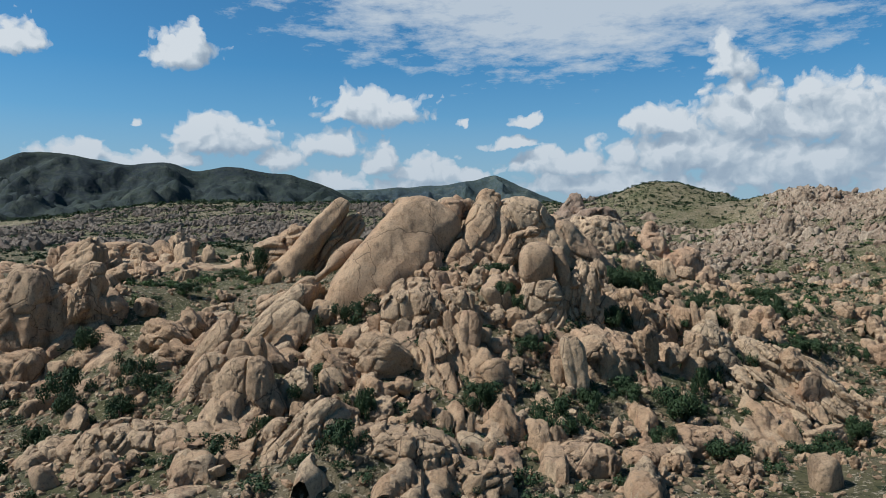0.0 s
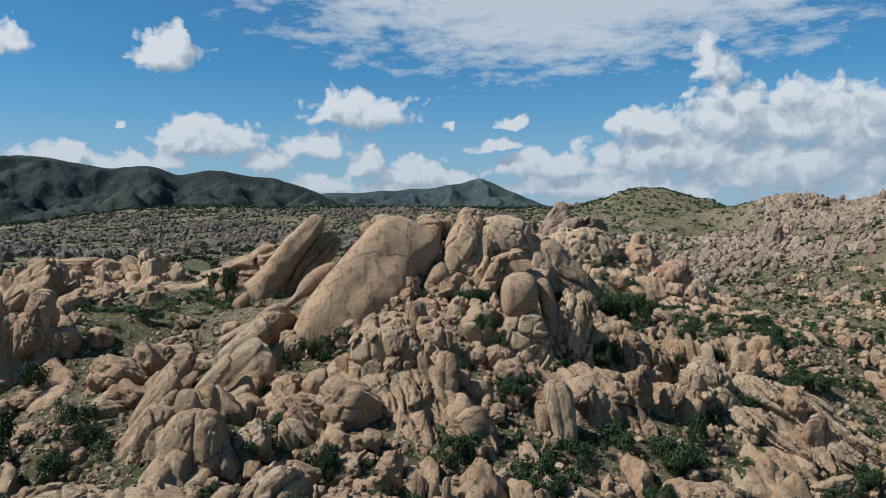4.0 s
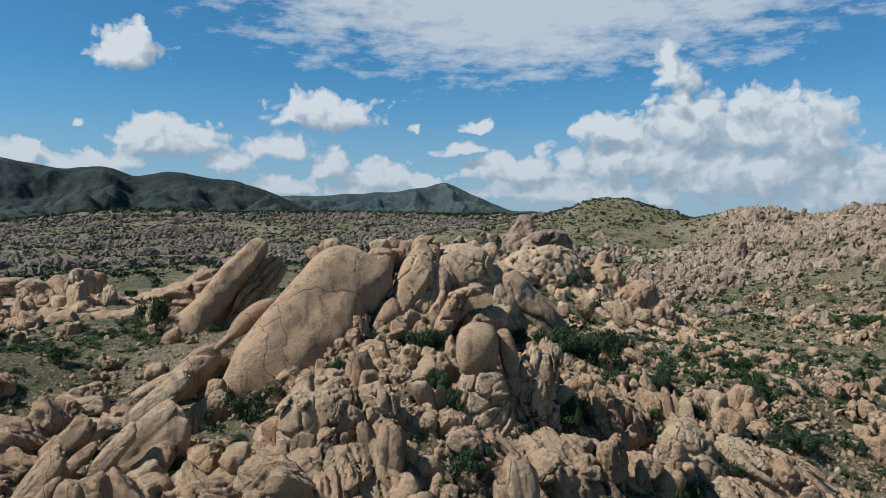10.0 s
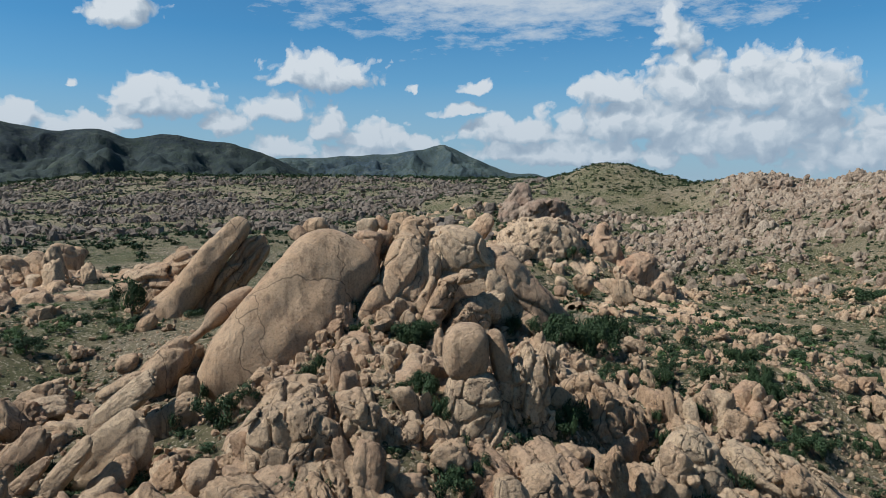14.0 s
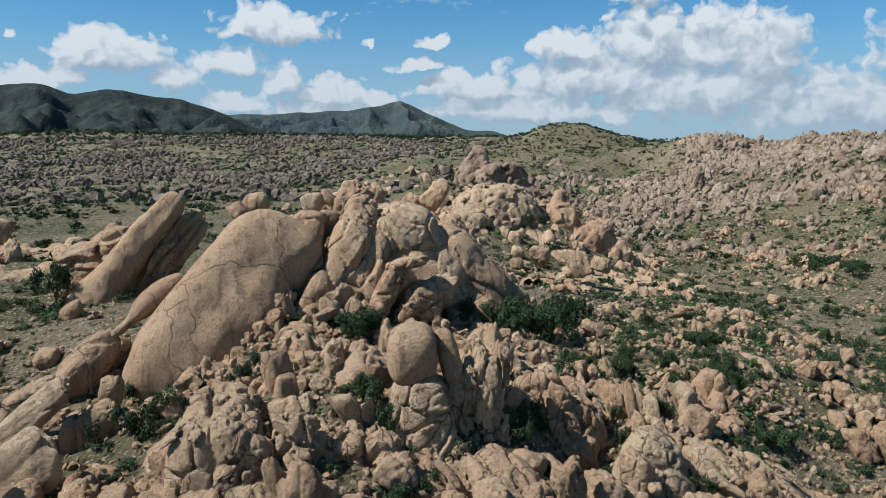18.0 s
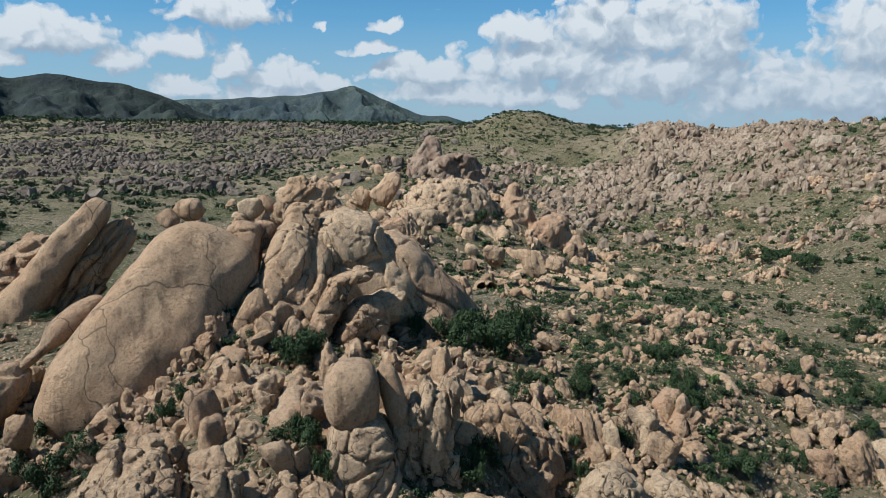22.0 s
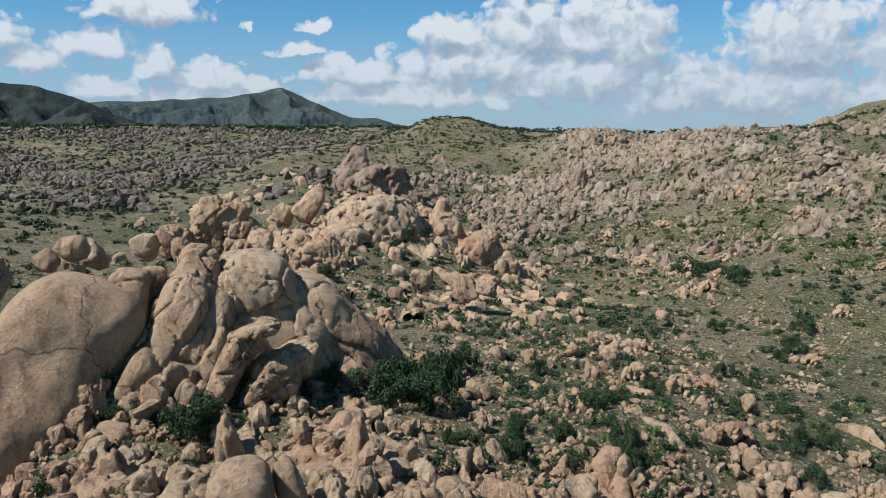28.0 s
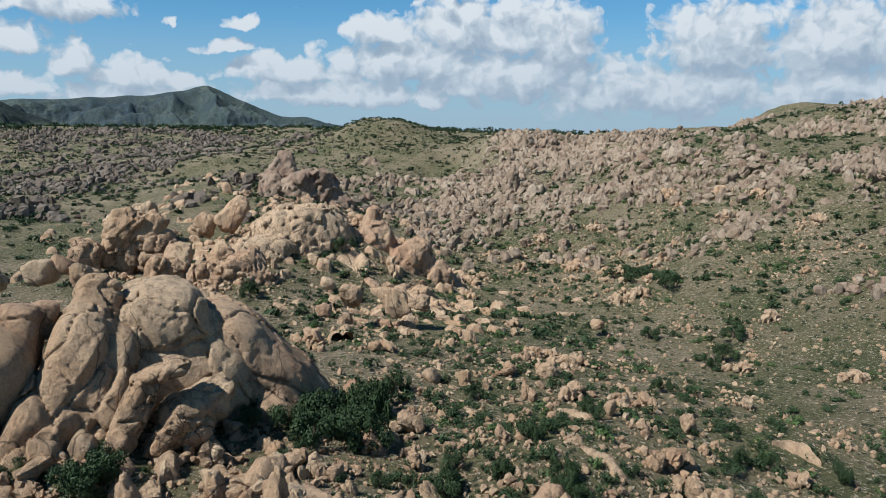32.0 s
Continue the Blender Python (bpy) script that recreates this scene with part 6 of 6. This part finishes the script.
oak_bush(54.6, 107.1, 10.71, 1.31, 1.63, 3)
oak_bush(45.6, 103.0, 11.40, 1.82, 1.82, 4)
oak_bush(127.0, 182.5, 1.23, 6.12, 5.44, 0)
oak_bush(119.6, 189.8, 3.68, 4.20, 3.50, 1)
oak_bush(10.2, 190.9, 8.88, 2.42, 2.42, 2)
oak_bush(30.7, 112.4, 14.10, 1.71, 3.14, 3)
oak_bush(26.8, 108.2, 12.24, 1.86, 3.19, 4)
oak_bush(29.7, 106.9, 11.71, 1.86, 3.19, 0)
oak_bush(24.2, 108.4, 13.70, 1.83, 2.62, 1)
oak_bush(18.7, 113.8, 13.05, 1.91, 3.28, 2)
oak_bush(6.9, 100.1, 14.91, 1.86, 2.47, 3)
oak_bush(43.1, 92.8, 10.87, 1.05, 1.87, 4)
oak_bush(128.5, 182.1, 1.47, 5.48, 4.79, 0)
oak_bush(121.7, 188.5, 3.58, 4.18, 3.48, 1)
oak_bush(102.4, 138.8, 0.78, 1.96, 2.95, 2)
oak_bush(60.3, 112.9, 6.91, 2.00, 2.00, 3)
oak_bush(44.7, 102.6, 12.69, 1.08, 1.63, 4)

oak_bush(-14.1, 99.2, 8.72, 1.88, 3.25, 0)
oak_bush(-14.9, 86.6, 9.37, 1.23, 2.69, 1)
oak_bush(-9.4, 86.0, 11.30, 1.13, 1.86, 2)
oak_bush(-3.7, 89.0, 13.04, 1.20, 1.96, 3)
oak_bush(-2.2, 93.4, 13.13, 0.94, 2.10, 4)
oak_bush(6.5, 99.8, 13.91, 1.44, 2.05, 0)
oak_bush(6.9, 83.2, 13.64, 0.91, 2.05, 1)
oak_bush(1.2, 76.1, 11.70, 0.88, 2.33, 2)
oak_bush(10.3, 76.9, 9.92, 0.92, 2.07, 3)
oak_bush(24.2, 105.3, 12.38, 2.35, 3.60, 4)
oak_bush(29.2, 106.4, 11.19, 2.41, 3.60, 0)
oak_bush(19.4, 80.6, 10.23, 1.12, 2.66, 1)
oak_bush(43.2, 93.0, 9.79, 1.05, 2.32, 2)
oak_bush(45.7, 89.8, 8.42, 0.61, 1.22, 3)
oak_bush(51.0, 86.9, 5.20, 1.19, 2.20, 4)
oak_bush(44.7, 85.5, 6.29, 1.07, 2.13, 0)
oak_bush(39.9, 82.2, 6.31, 1.01, 2.01, 1)
oak_bush(29.5, 87.0, 9.15, 0.74, 1.52, 2)
oak_bush(29.3, 84.2, 7.57, 0.71, 2.01, 3)
oak_bush(34.5, 87.2, 9.24, 0.66, 2.11, 4)
oak_bush(33.6, 96.6, 9.54, 1.19, 1.83, 0)
oak_bush(42.9, 86.5, 7.08, 0.82, 1.66, 1)
oak_bush(37.1, 93.5, 9.41, 0.94, 1.57, 2)
oak_bush(41.0, 95.5, 9.94, 0.81, 1.29, 3)
oak_bush(54.0, 93.0, 7.96, 0.59, 1.29, 4)
oak_bush(58.5, 92.1, 6.83, 0.70, 1.40, 0)
oak_bush(57.3, 87.3, 4.81, 0.76, 1.73, 1)
oak_bush(43.9, 96.2, 11.04, 0.82, 1.30, 2)
oak_bush(31.5, 99.1, 10.14, 0.94, 1.54, 3)
oak_bush(28.5, 99.2, 10.88, 0.99, 1.65, 4)
oak_bush(25.3, 110.4, 12.12, 2.34, 3.60, 0)
oak_bush(32.9, 116.9, 9.83, 2.06, 3.60, 1)
oak_bush(27.5, 107.9, 11.64, 2.04, 3.29, 2)
oak_bush(37.6, 121.2, 10.39, 1.57, 2.74, 3)
oak_bush(6.8, 101.4, 14.56, 1.84, 2.27, 4)
oak_bush(44.3, 101.6, 11.11, 0.92, 1.75, 0)
oak_bush(43.8, 94.1, 10.17, 1.14, 2.51, 1)
oak_bush(65.0, 97.0, 6.84, 1.07, 2.36, 2)
oak_bush(68.7, 95.6, 6.28, 1.07, 2.15, 3)
oak_bush(75.7, 93.3, 4.91, 1.21, 2.38, 4)
oak_bush(39.4, 97.8, 10.20, 0.95, 1.82, 0)
oak_bush(73.4, 119.1, 5.84, 1.28, 2.21, 1)
oak_bush(45.9, 118.5, 8.89, 1.26, 2.11, 2)
oak_bush(57.0, 111.6, 8.51, 0.92, 1.81, 3)
oak_bush(34.5, 97.9, 9.44, 1.15, 2.07, 4)
oak_bush(98.9, 154.7, 0.49, 1.84, 2.68, 0)
oak_bush(119.8, 176.3, 4.49, 2.60, 3.60, 1)
oak_bush(111.3, 146.0, 1.62, 2.19, 3.21, 2)
oak_bush(97.7, 135.2, 0.62, 1.77, 2.71, 3)
oak_bush(22.3, 102.9, 12.35, 1.15, 2.07, 4)
oak_bush(27.4, 177.3, 10.19, 1.97, 3.19, 0)
oak_bush(50.3, 200.3, 13.92, 2.15, 3.34, 1)
oak_bush(71.1, 205.6, 7.78, 1.94, 3.34, 2)
oak_bush(-10.5, 84.9, 10.43, 1.82, 2.65, 3)
oak_bush(-23.5, 79.8, 7.32, 1.28, 2.79, 4)
oak_bush(3.4, 64.6, 5.41, 1.60, 2.51, 0)
oak_bush(13.6, 67.1, 4.16, 1.91, 2.37, 1)
oak_bush(17.8, 69.6, 4.72, 1.48, 2.20, 2)
oak_bush(22.8, 68.0, 3.35, 1.45, 2.64, 3)
oak_bush(10.3, 62.1, 3.58, 1.32, 2.42, 4)
oak_bush(25.7, 71.1, 4.29, 1.01, 3.60, 0)
oak_bush(6.5, 100.0, 14.08, 1.79, 2.73, 1)
oak_bush(6.9, 81.9, 13.09, 1.60, 2.56, 2)
oak_bush(-29.0, 64.2, 4.35, 1.82, 2.50, 3)
oak_bush(-35.3, 67.7, 4.27, 1.68, 2.63, 4)
oak_bush(-14.2, 56.1, 4.57, 1.19, 2.60, 0)
oak_bush(-7.0, 62.1, 4.99, 0.88, 2.42, 1)
oak_bush(33.9, 78.6, 5.74, 1.12, 2.24, 2)
oak_bush(42.6, 90.7, 9.11, 1.17, 2.17, 3)
oak_bush(25.0, 62.5, 1.53, 1.99, 2.44, 4)
oak_bush(-7.1, 50.7, 5.98, 1.60, 2.35, 0)
oak_bush(40.6, 71.4, -0.18, 1.53, 2.26, 1)
oak_bush(-35.4, 62.6, 2.47, 1.33, 2.44, 2)
oak_bush(-29.1, 69.2, 5.65, 1.47, 2.43, 3)
oak_bush(-13.7, 64.7, 6.14, 1.60, 2.28, 4)
oak_bush(9.0, 75.8, 9.89, 1.08, 1.83, 0)


# ---- jointed bedrock: blocks parted by open cracks ----
def joints(u, v, seed):
    """Irregular blocks one unit across: gap to the next block, a number from 0 to 1 for each block, its centre and its key."""
    iu, iv = np.floor(u).astype(np.int64), np.floor(v).astype(np.int64)
    best, second = np.full(u.shape, 9.0), np.full(u.shape, 9.0)
    cu, cv, pick, key = np.zeros(u.shape), np.zeros(u.shape), np.zeros(u.shape), np.zeros(u.shape, np.int64)
    for du in (-1, 0, 1):
        for dv in (-1, 0, 1):
            a, b = iu + du, iv + dv
            pu, pv = a + 0.5 + 0.9 * lattice(a, b, 0 * a, seed), b + 0.5 + 0.9 * lattice(a, b, 0 * a + 1, seed + 7)
            d = np.hypot(u - pu, v - pv)
            first = d < best
            second = np.where(first, best, np.minimum(second, d))
            best = np.where(first, d, best)
            cu, cv = np.where(first, pu, cu), np.where(first, pv, cv)
            pick = np.where(first, lattice(a, b, 0 * a + 2, seed + 3) + 0.5, pick)
            key = np.where(first, (a + 5000) * 20000 + b + 5000, key)
    return second - best, pick, cu, cv, key


def crag(name, label, seed, box, step, cover, size, rise, turn, shear, mat, peaks=(), rough=0.3, smooth=True):
    """size: width across and length along the grain of a block; rise: least and most height; shear: lean of the blocks; peaks: x, y, top and fall of rock towers."""
    xs, ys = np.arange(box[0], box[1], step), np.arange(box[2], box[3], step)
    gx, gy = np.meshgrid(xs, ys)
    shape = gx.shape
    x, y = gx.ravel(), gy.ravel()
    flat = np.stack([x, y, 0 * x], -1)
    wx = x + fbm(flat / (size[0] * 1.2), 3, seed) * size[0] * 0.7
    wy = y + fbm(flat / (size[0] * 1.2), 3, seed + 50) * size[0] * 0.7
    c, s = math.cos(turn), math.sin(turn)
    u, v = (wx * c + wy * s) / size[0], (-wx * s + wy * c) / size[1]
    gap, pick, cu, cv, key = joints(u, v, seed)
    px, py = cu * size[0] * c - cv * size[1] * s, cu * size[0] * s + cv * size[1] * c
    gap2, pick2, _, _, key2 = joints(u * 2.3 + 7, v * 2.6, seed + 1)
    dome = np.sqrt(1 - (1 - np.clip(gap / 0.62, 0, 1)) ** 2)
    dome2 = np.sqrt(1 - (1 - np.clip(gap2 / 0.55, 0, 1)) ** 2)
    tall = rise[0] + (rise[1] - rise[0]) * pick ** 1.5
    tilt = ((pick * 37) % 1 - 0.5) * (x - px) + ((pick * 91) % 1 - 0.5) * (y - py)
    there = (pick * 53) % 1 < cover(px, py)
    ground_here = ground_z(x, y)
    base = ground_here.copy()
    for tx, ty, top, fall in peaks:
        base = np.maximum(base, top - fall * np.hypot(x - tx, y - ty) + fbm(flat / 6.0, 3, seed + 4) * 4)
    h = tall * dome + 0.16 * tilt * dome + rough * tall * (0.4 + pick2) * dome2 * dome + fbm(flat / (size[0] * 0.5), 3, seed + 8) * 0.08 * tall
    h = np.where(there, h - 0.25 * rise[0], -0.8)
    up = np.maximum(base - ground_here, 0) * 1.0 + h
    z = ground_here + np.where(there | (base > ground_here + 0.5), up, -0.8)
    out = np.maximum(z - ground_here, 0)
    v3 = np.stack([x + shear[0] * out, y + shear[1] * out, z], -1)
    i = (np.arange(shape[0] - 1)[:, None] * shape[1] + np.arange(shape[1] - 1)[None, :]).ravel()
    f = np.stack([i, i + 1, i + 1 + shape[1], i + shape[1]], -1)
    f = f[(z - ground_here)[f].max(1) > -0.05]
    whole = np.unique(key * 7 + (pick2 > 0.5), return_inverse=True)[1].reshape(-1)
    split = f.astype(np.int64) * (whole.max() + 1) + whole[f[:, :1]]
    used, back_to = np.unique(split.ravel(), return_inverse=True)
    ob = new(name, mesh_from(name, v3[used // (whole.max() + 1)], back_to.reshape(f.shape), smooth))
    ob.data.materials.append(mat)
    return tagged(ob, label, "rocks", kind="stuff")


SPOTS = np.array([b[:3] for b in BUSH_SPOTS])


def clear_of_bushes(x, y):
    out = np.ones(np.shape(x))
    for bx, by, half in SPOTS:
        out = np.where(np.hypot(x - bx, y - by) < half + 0.8, 0.0, out)
    return out


def mound_rock(x, y):
    bare = clumpy(x, y, 13, 81, -0.28, 0.05)
    meadow = blob(x, y, -42, 118, 15, 18) + blob(x, y, 28, 110, 10, 9)
    return np.clip((blob(x, y, 2, 84, 40, 30) * 1.25 + blob(x, y, 40, 74, 22, 12) * 0.8 + blob(x, y, -24, 60, 30, 12) * 0.9) * (0.02 + 0.5 * bare) - meadow * 0.8, 0, 1) * clear_of_bushes(x, y)


crag("mound_bedrock", "jointed tan granite ledges packed between the great rocks", 401, (-66, 76, 46, 126), 0.34, mound_rock, (2.0, 3.8), (0.35, 1.5), 0.12, (0.18, -0.10), GRANITE_LOOSE)
crag("meadow_ledges", "low rounded granite ledges round the green meadow", 402, (-112, -30, 86, 190), 0.6,
     lambda x, y: np.clip((blob(x, y, -66, 156, 28, 26) + blob(x, y, -66, 100, 24, 12)) * 1.2 - blob(x, y, -42, 120, 12, 16), 0, 0.9), (3.4, 4.6), (0.4, 1.8), 0.4, (0.15, 0.0), GRANITE_LOOSE)
crag("second_crags", "packed pinkish granite crags of the second outcrop", 403, (-14, 112, 145, 330), 0.5,
     lambda x, y: np.clip((blob(x, y, 48, 262, 30, 54) + blob(x, y, 60, 208, 24, 24) + blob(x, y, 24, 190, 30, 38)) * 1.25, 0, 0.95) * (0.05 + 0.6 * clumpy(x, y, 16, 82, -0.1, 0.15)), (2.1, 3.0), (0.3, 1.6), 0.35, (0.14, -0.10), GRANITE_LOOSE)
crag("ridge_crags", "packed pale granite crags along the rocky ridge", 404, (84, 320, 180, 430), 0.75,
     lambda x, y: ridge_cover(x, y) * (0.1 + 0.9 * clumpy(x, y, 20, 83, -0.08, 0.1)), (2.0, 2.8), (0.5, 2.4), 0.5, (0.16, -0.06), GRANITE_FAR, rough=0.5)
